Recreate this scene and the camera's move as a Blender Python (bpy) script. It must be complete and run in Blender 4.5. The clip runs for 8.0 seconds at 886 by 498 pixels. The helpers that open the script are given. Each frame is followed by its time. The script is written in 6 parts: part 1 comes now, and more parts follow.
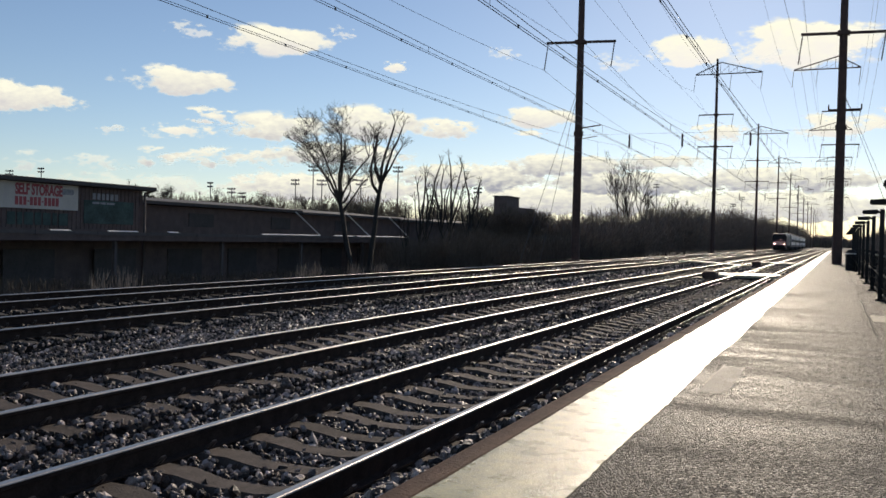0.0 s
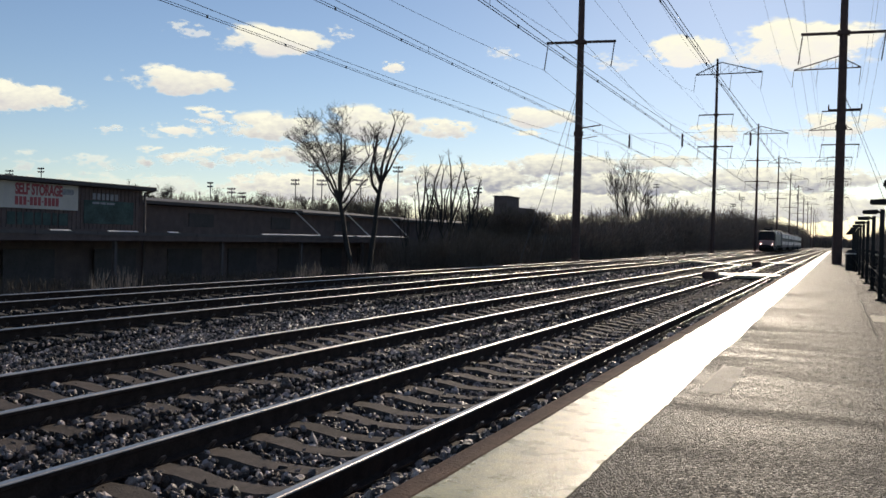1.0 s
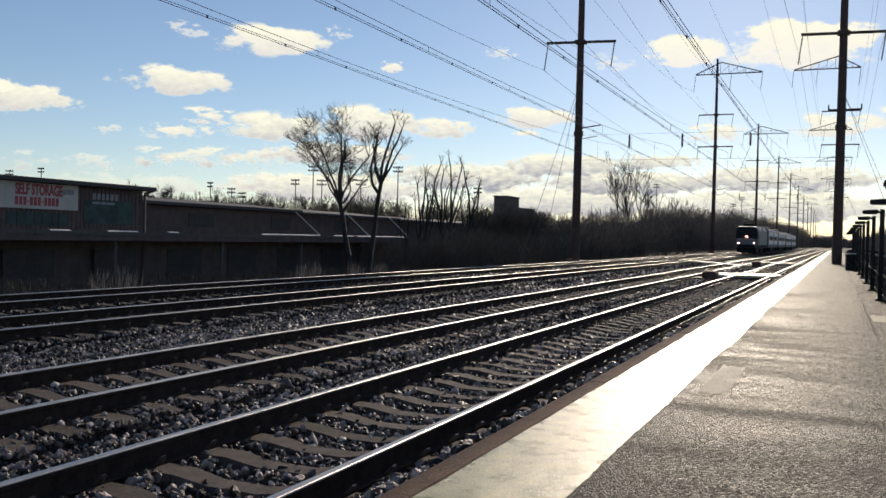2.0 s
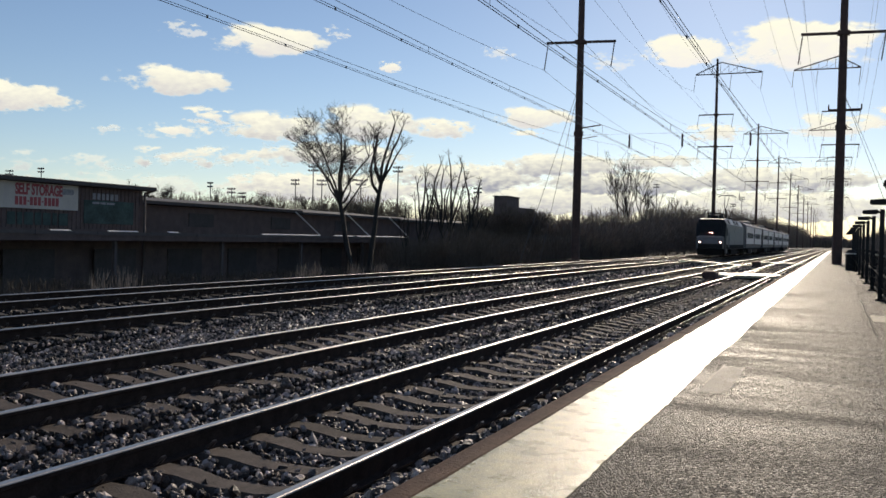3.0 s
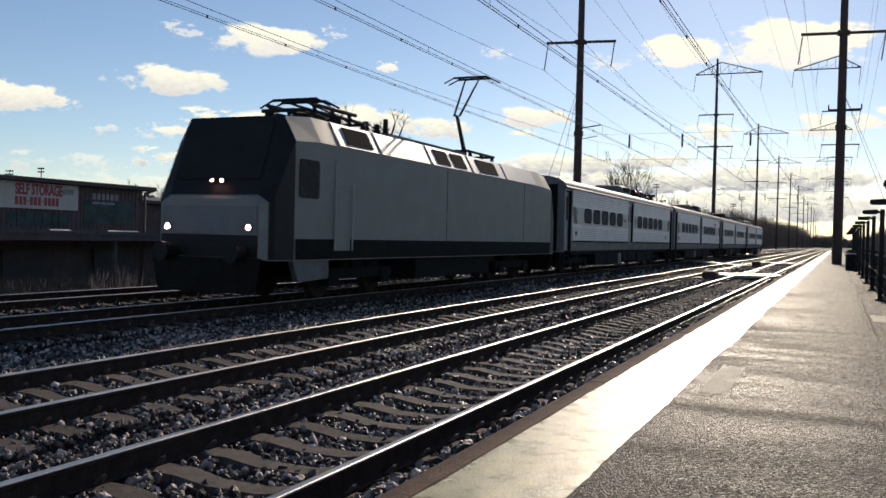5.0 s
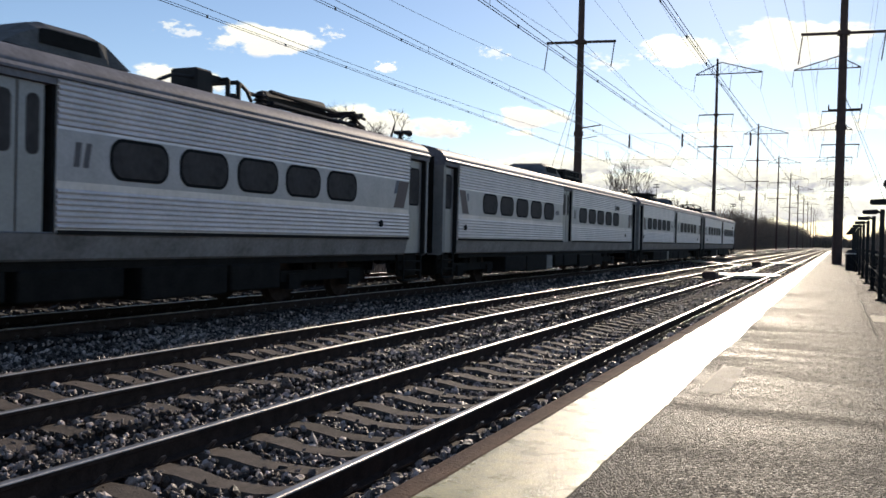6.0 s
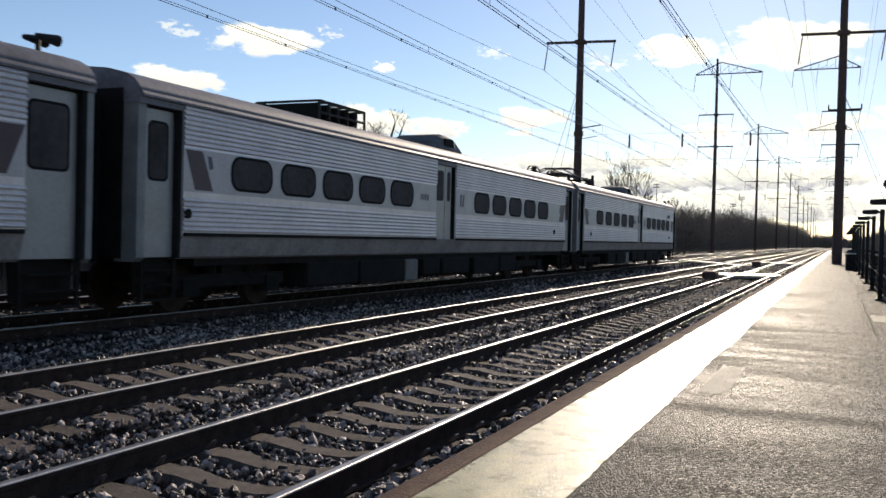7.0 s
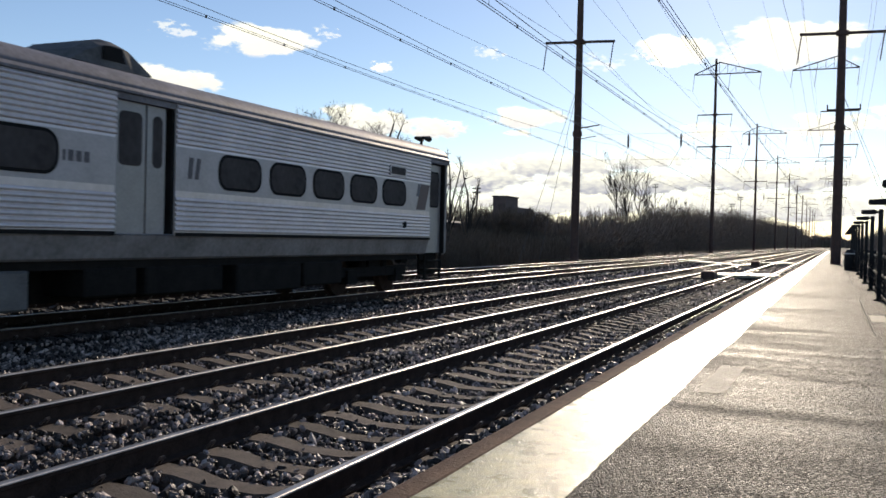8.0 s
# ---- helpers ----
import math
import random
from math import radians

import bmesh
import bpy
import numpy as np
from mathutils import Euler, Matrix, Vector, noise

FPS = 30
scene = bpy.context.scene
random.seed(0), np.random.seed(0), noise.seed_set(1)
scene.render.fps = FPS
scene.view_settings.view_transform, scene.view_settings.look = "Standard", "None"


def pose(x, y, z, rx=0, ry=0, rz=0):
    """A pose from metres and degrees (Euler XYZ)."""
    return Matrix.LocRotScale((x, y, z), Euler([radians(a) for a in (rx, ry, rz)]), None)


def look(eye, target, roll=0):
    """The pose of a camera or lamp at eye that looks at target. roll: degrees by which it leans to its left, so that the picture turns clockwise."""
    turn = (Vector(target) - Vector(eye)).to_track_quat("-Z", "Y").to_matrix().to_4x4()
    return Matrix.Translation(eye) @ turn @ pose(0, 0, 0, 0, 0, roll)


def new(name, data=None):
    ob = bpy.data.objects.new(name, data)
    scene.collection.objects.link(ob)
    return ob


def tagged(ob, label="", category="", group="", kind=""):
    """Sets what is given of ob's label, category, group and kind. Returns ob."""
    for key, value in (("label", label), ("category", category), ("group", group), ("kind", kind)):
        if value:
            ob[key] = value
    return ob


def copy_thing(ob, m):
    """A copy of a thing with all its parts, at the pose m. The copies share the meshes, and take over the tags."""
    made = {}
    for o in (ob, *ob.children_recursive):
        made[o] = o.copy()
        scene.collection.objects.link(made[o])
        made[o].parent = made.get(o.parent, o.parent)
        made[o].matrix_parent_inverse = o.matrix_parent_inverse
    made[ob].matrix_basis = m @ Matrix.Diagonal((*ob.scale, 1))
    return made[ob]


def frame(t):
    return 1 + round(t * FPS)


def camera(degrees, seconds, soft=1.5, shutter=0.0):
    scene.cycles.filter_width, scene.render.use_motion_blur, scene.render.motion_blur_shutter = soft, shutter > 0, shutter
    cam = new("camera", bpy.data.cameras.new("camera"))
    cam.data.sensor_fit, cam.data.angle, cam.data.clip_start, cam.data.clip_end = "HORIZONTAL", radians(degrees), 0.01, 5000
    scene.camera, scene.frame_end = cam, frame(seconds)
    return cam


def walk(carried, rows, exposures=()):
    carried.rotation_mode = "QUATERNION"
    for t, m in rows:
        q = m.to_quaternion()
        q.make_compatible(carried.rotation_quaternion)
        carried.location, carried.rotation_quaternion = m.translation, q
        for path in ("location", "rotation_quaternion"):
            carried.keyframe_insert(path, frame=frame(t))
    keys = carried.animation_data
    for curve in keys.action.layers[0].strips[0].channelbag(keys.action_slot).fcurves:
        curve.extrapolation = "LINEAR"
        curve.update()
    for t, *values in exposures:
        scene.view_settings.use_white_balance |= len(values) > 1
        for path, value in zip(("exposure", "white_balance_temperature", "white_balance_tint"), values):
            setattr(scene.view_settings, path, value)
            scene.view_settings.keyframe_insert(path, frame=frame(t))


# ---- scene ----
EYE = Vector((0, 0, 1.474))
AIM = Vector((-0.4008, 0.9161, -0.0140))
cam = camera(52.42, 8.0, soft=1.55, shutter=0.04)
walk(cam, [(0.0, look(EYE, EYE + AIM, 1.415)), (7.5, look(EYE, EYE + AIM, 1.415)),
           (7.9, look(EYE, EYE + AIM, 1.415)), (8.0, look(EYE, EYE + AIM + Vector((0.0011, 0.0005, 0)), 1.415))],
     exposures=[(0.0, 0.0, 7000, 15), (4.6, 0.0, 7000, 15), (5.8, 0.36, 7000, 15), (8.0, 0.36, 7000, 15)])

# ---- world and sun ----
SUN = Vector((-0.0858, 0.9325, 0.3507)).normalized()
world = bpy.data.worlds.new("world")
scene.world = world
world.use_nodes = True
wn = world.node_tree
sky = wn.nodes.new("ShaderNodeTexSky")
sky.sky_type, sky.sun_disc = "NISHITA", False
sky.sun_elevation, sky.sun_rotation = radians(20.5), radians(-5.3)
sky.air_density, sky.dust_density, sky.ozone_density = 0.9, 0.1, 3.2
wn.nodes["Background"].inputs["Strength"].default_value = 0.1
wn.links.new(sky.outputs["Color"], wn.nodes["Background"].inputs["Color"])
sun = new("sun", bpy.data.lights.new("sun", "SUN"))
sun.data.energy, sun.data.angle, sun.data.color = 3.3, radians(0.55), (1.0, 0.9, 0.74)
sun.matrix_world = look((0, 0, 60), Vector((0, 0, 60)) - SUN)

# ---- materials ----


def material(name, base, rough=0.6, metal=0.0, vary=0.25, scale=4.0, bump=0.0, bump_scale=60.0, second=None,
             random=0.0, rough_vary=0.12, island=0.0, spec=0.5, relief=0.02, rare=1.0):
    """Two scales of noise over the base colour, a fine relief, and roughness that varies."""
    m = bpy.data.materials.new(name)
    m.use_nodes = True
    t = m.node_tree
    b = t.nodes["Principled BSDF"]
    co = t.nodes.new("ShaderNodeTexCoord")
    n1, n2 = t.nodes.new("ShaderNodeTexNoise"), t.nodes.new("ShaderNodeTexNoise")
    n1.inputs["Scale"].default_value, n1.inputs["Detail"].default_value = scale, 6
    n2.inputs["Scale"].default_value, n2.inputs["Detail"].default_value = scale * 9, 4
    for n in (n1, n2):
        t.links.new(co.outputs["Object"], n.inputs["Vector"])
    mix = t.nodes.new("ShaderNodeMath")
    mix.operation = "MULTIPLY_ADD"
    mix.inputs[1].default_value = 0.6
    t.links.new(n1.outputs["Fac"], mix.inputs[0])
    half = t.nodes.new("ShaderNodeMath")
    half.operation = "MULTIPLY"
    half.inputs[1].default_value = 0.4
    t.links.new(n2.outputs["Fac"], half.inputs[0])
    t.links.new(half.outputs[0], mix.inputs[2])
    ramp = t.nodes.new("ShaderNodeValToRGB")
    lo = [c * (1 - vary) for c in base]
    hi = list(second) if second else [min(1, c * (1 + vary)) for c in base]
    ramp.color_ramp.elements[0].position, ramp.color_ramp.elements[1].position = 0.35, 0.65
    ramp.color_ramp.elements[0].color, ramp.color_ramp.elements[1].color = (*lo, 1), (*hi, 1)
    t.links.new(mix.outputs[0], ramp.inputs["Fac"])
    out = ramp.outputs["Color"]
    if random or island:
        src = t.nodes.new("ShaderNodeObjectInfo").outputs["Random"] if random else t.nodes.new("ShaderNodeNewGeometry").outputs["Random Per Island"]
        amount = random or island
        mr = t.nodes.new("ShaderNodeMapRange")
        mr.inputs["To Min"].default_value, mr.inputs["To Max"].default_value = 1 - amount, 1 + amount
        if rare != 1.0:
            few = t.nodes.new("ShaderNodeMath")
            few.operation = "POWER"
            few.inputs[1].default_value = rare
            t.links.new(src, few.inputs[0])
            src = few.outputs[0]
            mr.inputs["To Max"].default_value = 1 + amount * rare
        t.links.new(src, mr.inputs["Value"])
        mul = t.nodes.new("ShaderNodeVectorMath")
        mul.operation = "SCALE"
        t.links.new(out, mul.inputs[0])
        t.links.new(mr.outputs[0], mul.inputs["Scale"])
        out = mul.outputs[0]
    t.links.new(out, b.inputs["Base Color"])
    rr = t.nodes.new("ShaderNodeMapRange")
    rr.inputs["To Min"].default_value, rr.inputs["To Max"].default_value = max(0.03, rough - rough_vary), min(1, rough + rough_vary)
    t.links.new(n1.outputs["Fac"], rr.inputs["Value"])
    t.links.new(rr.outputs[0], b.inputs["Roughness"])
    b.inputs["Metallic"].default_value = metal
    b.inputs["Specular IOR Level"].default_value = spec
    if bump:
        n3, bp = t.nodes.new("ShaderNodeTexNoise"), t.nodes.new("ShaderNodeBump")
        n3.inputs["Scale"].default_value, n3.inputs["Detail"].default_value = bump_scale, 5
        t.links.new(co.outputs["Object"], n3.inputs["Vector"])
        bp.inputs["Strength"].default_value, bp.inputs["Distance"].default_value = bump, relief
        t.links.new(n3.outputs["Fac"], bp.inputs["Height"])
        t.links.new(bp.outputs["Normal"], b.inputs["Normal"])
    return m


def aggregate(name, tone, rough, cells):
    """Asphalt: stone chips of differing tone and height, with broad damp stains."""
    m = bpy.data.materials.new(name)
    m.use_nodes = True
    t = m.node_tree
    b = t.nodes["Principled BSDF"]
    co, vo, st = t.nodes.new("ShaderNodeTexCoord"), t.nodes.new("ShaderNodeTexVoronoi"), t.nodes.new("ShaderNodeTexNoise")
    vo.inputs["Scale"].default_value = cells
    st.inputs["Scale"].default_value, st.inputs["Detail"].default_value = 1.1, 7
    streak = t.nodes.new("ShaderNodeMapping")
    streak.inputs["Scale"].default_value = (0.4, 2.0, 1)
    t.links.new(co.outputs["Object"], streak.inputs["Vector"])
    t.links.new(co.outputs["Object"], vo.inputs["Vector"])
    t.links.new(streak.outputs["Vector"], st.inputs["Vector"])
    sep = t.nodes.new("ShaderNodeSeparateXYZ")
    t.links.new(vo.outputs["Color"], sep.inputs[0])
    ramp = t.nodes.new("ShaderNodeValToRGB")
    for e, (p, k) in zip(ramp.color_ramp.elements, ((0.0, 0.25), (1.0, 3.2))):
        e.position, e.color = p, (tone * k * 1.05, tone * k, tone * k * 0.9, 1)
    mid = ramp.color_ramp.elements.new(0.7)
    mid.color = (tone * 1.03, tone * 0.98, tone * 0.88, 1)
    t.links.new(sep.outputs[0], ramp.inputs["Fac"])
    stain = t.nodes.new("ShaderNodeMapRange")
    stain.inputs["From Min"].default_value, stain.inputs["From Max"].default_value = 0.35, 0.65
    stain.inputs["To Min"].default_value, stain.inputs["To Max"].default_value = 0.45, 1.5
    t.links.new(st.outputs["Fac"], stain.inputs["Value"])
    mul = t.nodes.new("ShaderNodeVectorMath")
    mul.operation = "SCALE"
    t.links.new(ramp.outputs["Color"], mul.inputs[0])
    t.links.new(stain.outputs[0], mul.inputs["Scale"])
    t.links.new(mul.outputs[0], b.inputs["Base Color"])
    rr = t.nodes.new("ShaderNodeMapRange")
    rr.inputs["From Min"].default_value, rr.inputs["From Max"].default_value = 0.35, 0.65
    rr.inputs["To Min"].default_value, rr.inputs["To Max"].default_value = rough - 0.14, rough + 0.14
    t.links.new(st.outputs["Fac"], rr.inputs["Value"])
    chip = t.nodes.new("ShaderNodeMapRange")
    chip.inputs["To Min"].default_value, chip.inputs["To Max"].default_value = -0.3, 0.14
    t.links.new(sep.outputs[2], chip.inputs["Value"])
    add = t.nodes.new("ShaderNodeMath")
    t.links.new(rr.outputs[0], add.inputs[0])
    t.links.new(chip.outputs[0], add.inputs[1])
    t.links.new(add.outputs[0], b.inputs["Roughness"])
    b.inputs["Specular IOR Level"].default_value = 0.085
    bp = t.nodes.new("ShaderNodeBump")
    bp.inputs["Strength"].default_value, bp.inputs["Distance"].default_value = 1.0, 0.034
    hgt = t.nodes.new("ShaderNodeMath")
    hgt.operation = "SUBTRACT"
    t.links.new(sep.outputs[1], hgt.inputs[0])
    t.links.new(vo.outputs["Distance"], hgt.inputs[1])
    t.links.new(hgt.outputs[0], bp.inputs["Height"])
    t.links.new(bp.outputs["Normal"], b.inputs["Normal"])
    return m


def glow(name, colour, strength):
    m = bpy.data.materials.new(name)
    m.use_nodes = True
    b = m.node_tree.nodes["Principled BSDF"]
    b.inputs["Base Color"].default_value = (*colour, 1)
    b.inputs["Emission Color"].default_value = (*colour, 1)
    b.inputs["Emission Strength"].default_value = strength
    return m


M_RAIL_TOP = material("rail_head_steel", (0.42, 0.385, 0.35), 0.36, 0.85, 0.2, 3)
M_RAIL = material("rusted_rail", (0.05, 0.033, 0.026), 0.9, 0.0, 0.4, 8, 0.3, 90, spec=0.08)
M_TIE = material("concrete_tie", (0.12, 0.098, 0.083), 0.85, 0, 0.35, 6, 0.6, 70, random=0.3, spec=0.15)
# Much darker sleeper tone for the two far tracks.
M_TIE_FAR = material("dark_far_tie", (0.03, 0.026, 0.023), 0.9, 0, 0.35, 6, 0.5, 70, random=0.3)
# The rare near-white stones carry sun sparkle in their colour.
M_STONE = material("ballast_stone", (0.19, 0.155, 0.135), 0.45, 0, 0.5, 9, 0.5, 60, island=0.85, spec=0.14, rare=3.0)
# Fouled far-track ballast; the shadow lying there is put into the colour too.
M_STONE_FAR = material("fouled_shadowed_stone", (0.05, 0.042, 0.038), 0.6, 0, 0.5, 9, 0.4, 60, island=0.9, spec=0.15)
M_CLIP = material("worn_steel_clip", (0.13, 0.11, 0.1), 0.35, 0.6, 0.4, 20)
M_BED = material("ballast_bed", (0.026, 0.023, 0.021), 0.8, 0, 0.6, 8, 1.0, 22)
M_EARTH = material("dry_ground", (0.07, 0.06, 0.042), 0.95, 0, 0.4, 0.6, 0.8, 12)
M_ASPHALT = aggregate("damp_asphalt", 0.05, 0.66, 68)
M_ASPHALT_OLD = aggregate("worn_asphalt", 0.055, 0.7, 70)
M_WORN = material("worn_paint_mark", (0.085, 0.08, 0.055), 0.66, 0, 0.5, 6, 0.8, 110)
M_STRIP = material("cream_paint", (0.47, 0.43, 0.23), 0.28, 0, 0.4, 5.0, 0.7, 110, rough_vary=0.05, spec=0.15, relief=0.007)
M_TIMBER = material("creosoted_timber", (0.17, 0.105, 0.072), 0.9, 0, 0.35, 5, 0.6, 40, random=0.2, spec=0.1)
M_RUST = material("brown_steel_pole", (0.09, 0.05, 0.04), 0.7, 0.2, 0.35, 3, 0.3, 40)
M_BLACK = material("black_steel", (0.025, 0.024, 0.024), 0.6, 0.1, 0.3, 6, spec=0.15)
M_WIRE = material("weathered_wire", (0.13, 0.13, 0.135), 0.6, 0.5, 0.2, 5)
M_PORCELAIN = material("brown_porcelain", (0.1, 0.06, 0.05), 0.3, 0, 0.2, 8)
M_BARK = material("grey_bark", (0.03, 0.026, 0.023), 0.9, 0, 0.35, 4, 0.6, 30)
M_TWIG = material("brown_twigs", (0.2, 0.155, 0.122), 0.9, 0, 0.35, 2, island=0.35)
M_BRUSH = material("dark_brush", (0.15, 0.117, 0.085), 0.95, 0, 0.35, 2, island=0.35)
# Darker than M_BRUSH: shade low on the bank is put into these two colours.
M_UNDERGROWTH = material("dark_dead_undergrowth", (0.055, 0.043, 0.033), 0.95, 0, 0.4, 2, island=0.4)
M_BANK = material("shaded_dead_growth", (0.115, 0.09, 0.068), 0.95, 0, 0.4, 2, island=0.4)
# Pale colour of the braces and of strips that imitate sunlit canopy edges.
M_GLINT_BRACE = material("pale_glint_and_brace", (0.62, 0.6, 0.57), 0.5, 0, 0.2, 3)
M_REED = material("pale_reed", (0.34, 0.26, 0.2), 0.9, 0, 0.3, 6, island=0.3)
M_SHED = material("brown_cladding", (0.13, 0.093, 0.085), 0.85, 0, 0.3, 1.5, 0.3, 20)
M_SHED_ROOF = material("tar_roof", (0.07, 0.06, 0.057), 0.75, 0, 0.3, 0.8, 0.3, 15)
M_TRIM = material("grey_trim", (0.11, 0.092, 0.088), 0.75, 0, 0.2, 3)
M_SIGN = material("sign_board", (0.58, 0.53, 0.47), 0.65, 0, 0.1, 1.5)
M_RED = material("sign_red", (0.4, 0.07, 0.075), 0.6, 0, 0.2, 5)
M_FADED = material("faded_lettering", (0.3, 0.3, 0.32), 0.7, 0, 0.3, 6)
M_TEAL = material("faded_mural", (0.05, 0.085, 0.075), 0.8, 0, 0.5, 1.2)
M_STEEL = material("stainless_steel", (0.66, 0.61, 0.61), 0.43, 0.55, 0.14, 1.2, 0.05, 10, rough_vary=0.1)
M_SKIRT = material("dark_steel_skirt", (0.25, 0.235, 0.235), 0.6, 0.2, 0.35, 1.4, 0.1, 18)
M_ROOF = material("car_roof_grey", (0.19, 0.185, 0.205), 0.6, 0.2, 0.3, 1.5, rough_vary=0.08, spec=0.15)
M_HOUSING = material("weathered_housing", (0.12, 0.115, 0.11), 0.65, 0.1, 0.4, 2.5, spec=0.2)
M_DOOR = material("car_door_grey", (0.3, 0.29, 0.29), 0.45, 0.4, 0.15, 2)
M_GLASS = material("dark_glazing", (0.068, 0.062, 0.062), 0.7, 0, 0.3, 0.9, rough_vary=0.08, spec=0.05)
# Black for rubber and seams, and for shade painted into the door recesses.
M_RUBBER_SHADE = material("black_rubber_and_shade", (0.018, 0.018, 0.018), 0.85, 0, 0.3, 5, spec=0.08)
M_UNDER = material("grimy_underframe", (0.016, 0.015, 0.014), 0.85, 0.0, 0.4, 3, spec=0.1)
M_BOXGREY = material("grey_equipment", (0.13, 0.13, 0.13), 0.6, 0.2, 0.3, 3)
M_STRIPE_RED = material("stripe_red", (0.075, 0.042, 0.048), 0.55, 0, 0.2, 4)
M_STRIPE_BLUE = material("stripe_blue", (0.06, 0.065, 0.11), 0.5, 0, 0.2, 4)
M_LOCO = material("loco_silver", (0.235, 0.226, 0.205), 0.6, 0.0, 0.15, 1.5)
M_NOSE = material("loco_nose_grey", (0.17, 0.168, 0.18), 0.55, 0, 0.15, 2)
M_LOCO_DARK = material("loco_black", (0.02, 0.02, 0.021), 0.5, 0, 0.2, 2, spec=0.15)
M_LOCO_PALE = material("loco_pale_roof", (0.32, 0.32, 0.325), 0.45, 0.2, 0.1, 2)
M_GRILLE = material("roof_grille_black", (0.02, 0.02, 0.021), 0.9, 0, 0.3, 8, spec=0.02)
M_BAND = material("brushed_window_band", (0.42, 0.395, 0.4), 0.48, 0.25, 0.15, 2, 0.05, 14)
M_ENDDOOR = material("dull_post_paint", (0.2, 0.197, 0.2), 0.55, 0.1, 0.2, 3)
M_NUMBER = material("number_paint", (0.1, 0.09, 0.1), 0.6, 0, 0.2, 5)
M_LAMP = glow("headlamp_glow", (1.0, 0.5, 0.42), 60)
M_PLANK = material("planks_and_rail_glint", (0.42, 0.39, 0.28), 0.58, 0, 0.25, 4, 0.3, 40, random=0.2, spec=0.3)
M_LINER = material("bin_liner", (0.5, 0.5, 0.5), 0.4, 0, 0.2, 5)

# ---- building helpers ----


def box(bm, x0, x1, y0, y1, z0, z1):
    v = [bm.verts.new((x, y, z)) for x in (x0, x1) for y in (y0, y1) for z in (z0, z1)]
    for f in ((0, 1, 3, 2), (4, 6, 7, 5), (0, 4, 5, 1), (2, 3, 7, 6), (0, 2, 6, 4), (1, 5, 7, 3)):
        bm.faces.new([v[i] for i in f])
    return v


def tube(bm, a, b, r0, r1=None, n=8, caps=True):
    a, b = Vector(a), Vector(b)
    r1 = r0 if r1 is None else r1
    d = (b - a).normalized()
    u = d.orthogonal().normalized()
    w = d.cross(u)
    rings = []
    for p, r in ((a, r0), (b, r1)):
        rings.append([bm.verts.new(p + r * (math.cos(2 * math.pi * i / n) * u + math.sin(2 * math.pi * i / n) * w)) for i in range(n)])
    for i in range(n):
        bm.faces.new((rings[0][i], rings[0][(i + 1) % n], rings[1][(i + 1) % n], rings[1][i]))
    if caps:
        bm.faces.new(rings[0][::-1])
        bm.faces.new(rings[1])


def extrude(bm, profile, y0, y1, caps=True):
    """A closed profile of (x, z), drawn along y."""
    a = [bm.verts.new((x, y0, z)) for x, z in profile]
    b = [bm.verts.new((x, y1, z)) for x, z in profile]
    n = len(profile)
    for i in range(n):
        bm.faces.new((a[i], a[(i + 1) % n], b[(i + 1) % n], b[i]))
    if caps:
        bm.faces.new(a[::-1])
        bm.faces.new(b)


def slab_yz(bm, outline, x0, x1):
    """A closed outline of (y, z), thick from x0 to x1."""
    a = [bm.verts.new((x0, y, z)) for y, z in outline]
    b = [bm.verts.new((x1, y, z)) for y, z in outline]
    n = len(outline)
    for i in range(n):
        bm.faces.new((a[i], a[(i + 1) % n], b[(i + 1) % n], b[i]))
    bm.faces.new(a[::-1])
    bm.faces.new(b)


def rounded(y0, y1, z0, z1, r, n=4):
    out = []
    for cy, cz, a0 in ((y1 - r, z1 - r, 0), (y0 + r, z1 - r, 90), (y0 + r, z0 + r, 180), (y1 - r, z0 + r, 270)):
        for i in range(n + 1):
            a = radians(a0 + 90 * i / n)
            out.append((cy + r * math.cos(a), cz + r * math.sin(a)))
    return out


def mesh_of(name, bm, mat, smooth=False):
    bmesh.ops.recalc_face_normals(bm, faces=bm.faces)
    me = bpy.data.meshes.new(name)
    bm.to_mesh(me)
    bm.free()
    for m in mat if isinstance(mat, (list, tuple)) else (mat,):
        me.materials.append(m)
    if smooth:
        me.polygons.foreach_set("use_smooth", [True] * len(me.polygons))
    return me


def part(name, bm, mat, parent, label="", at=None, smooth=False):
    ob = new(name, bm if isinstance(bm, bpy.types.Mesh) else mesh_of(name, bm, mat, smooth))
    ob.parent = parent
    if at:
        ob.location = at
    return tagged(ob, label)


def solid(name, bm, mat, label, category, group="", kind="", at=None, smooth=False):
    ob = new(name, mesh_of(name, bm, mat, smooth))
    if at:
        ob.location = at
    return tagged(ob, label, category, group, kind)


def thing(name, label, category, group="", kind="", at=(0, 0, 0)):
    ob = new(name)
    ob.empty_display_size = 0.2
    ob.location = at
    return tagged(ob, label, category, group, kind)


def raw_mesh(name, verts, faces, mat):
    me = bpy.data.meshes.new(name)
    me.from_pydata(verts, [], faces)
    me.materials.append(mat)
    return me


def soup(name, corners, sides, mat):
    """A mesh of separate polygons with the same number of sides; corners is an (n * sides, 3) array."""
    me = bpy.data.meshes.new(name)
    n = len(corners) // sides
    me.vertices.add(len(corners))
    me.vertices.foreach_set("co", np.asarray(corners, dtype=np.float32).ravel())
    me.loops.add(len(corners))
    me.loops.foreach_set("vertex_index", np.arange(len(corners), dtype=np.int32))
    me.polygons.add(n)
    me.polygons.foreach_set("loop_start", np.arange(n, dtype=np.int32) * sides)
    me.update(calc_edges=True)
    me.materials.append(mat)
    return me


# ---- ground, tracks, platform ----
TRACKS = (-3.592, -6.769, -11.58, -15.51)
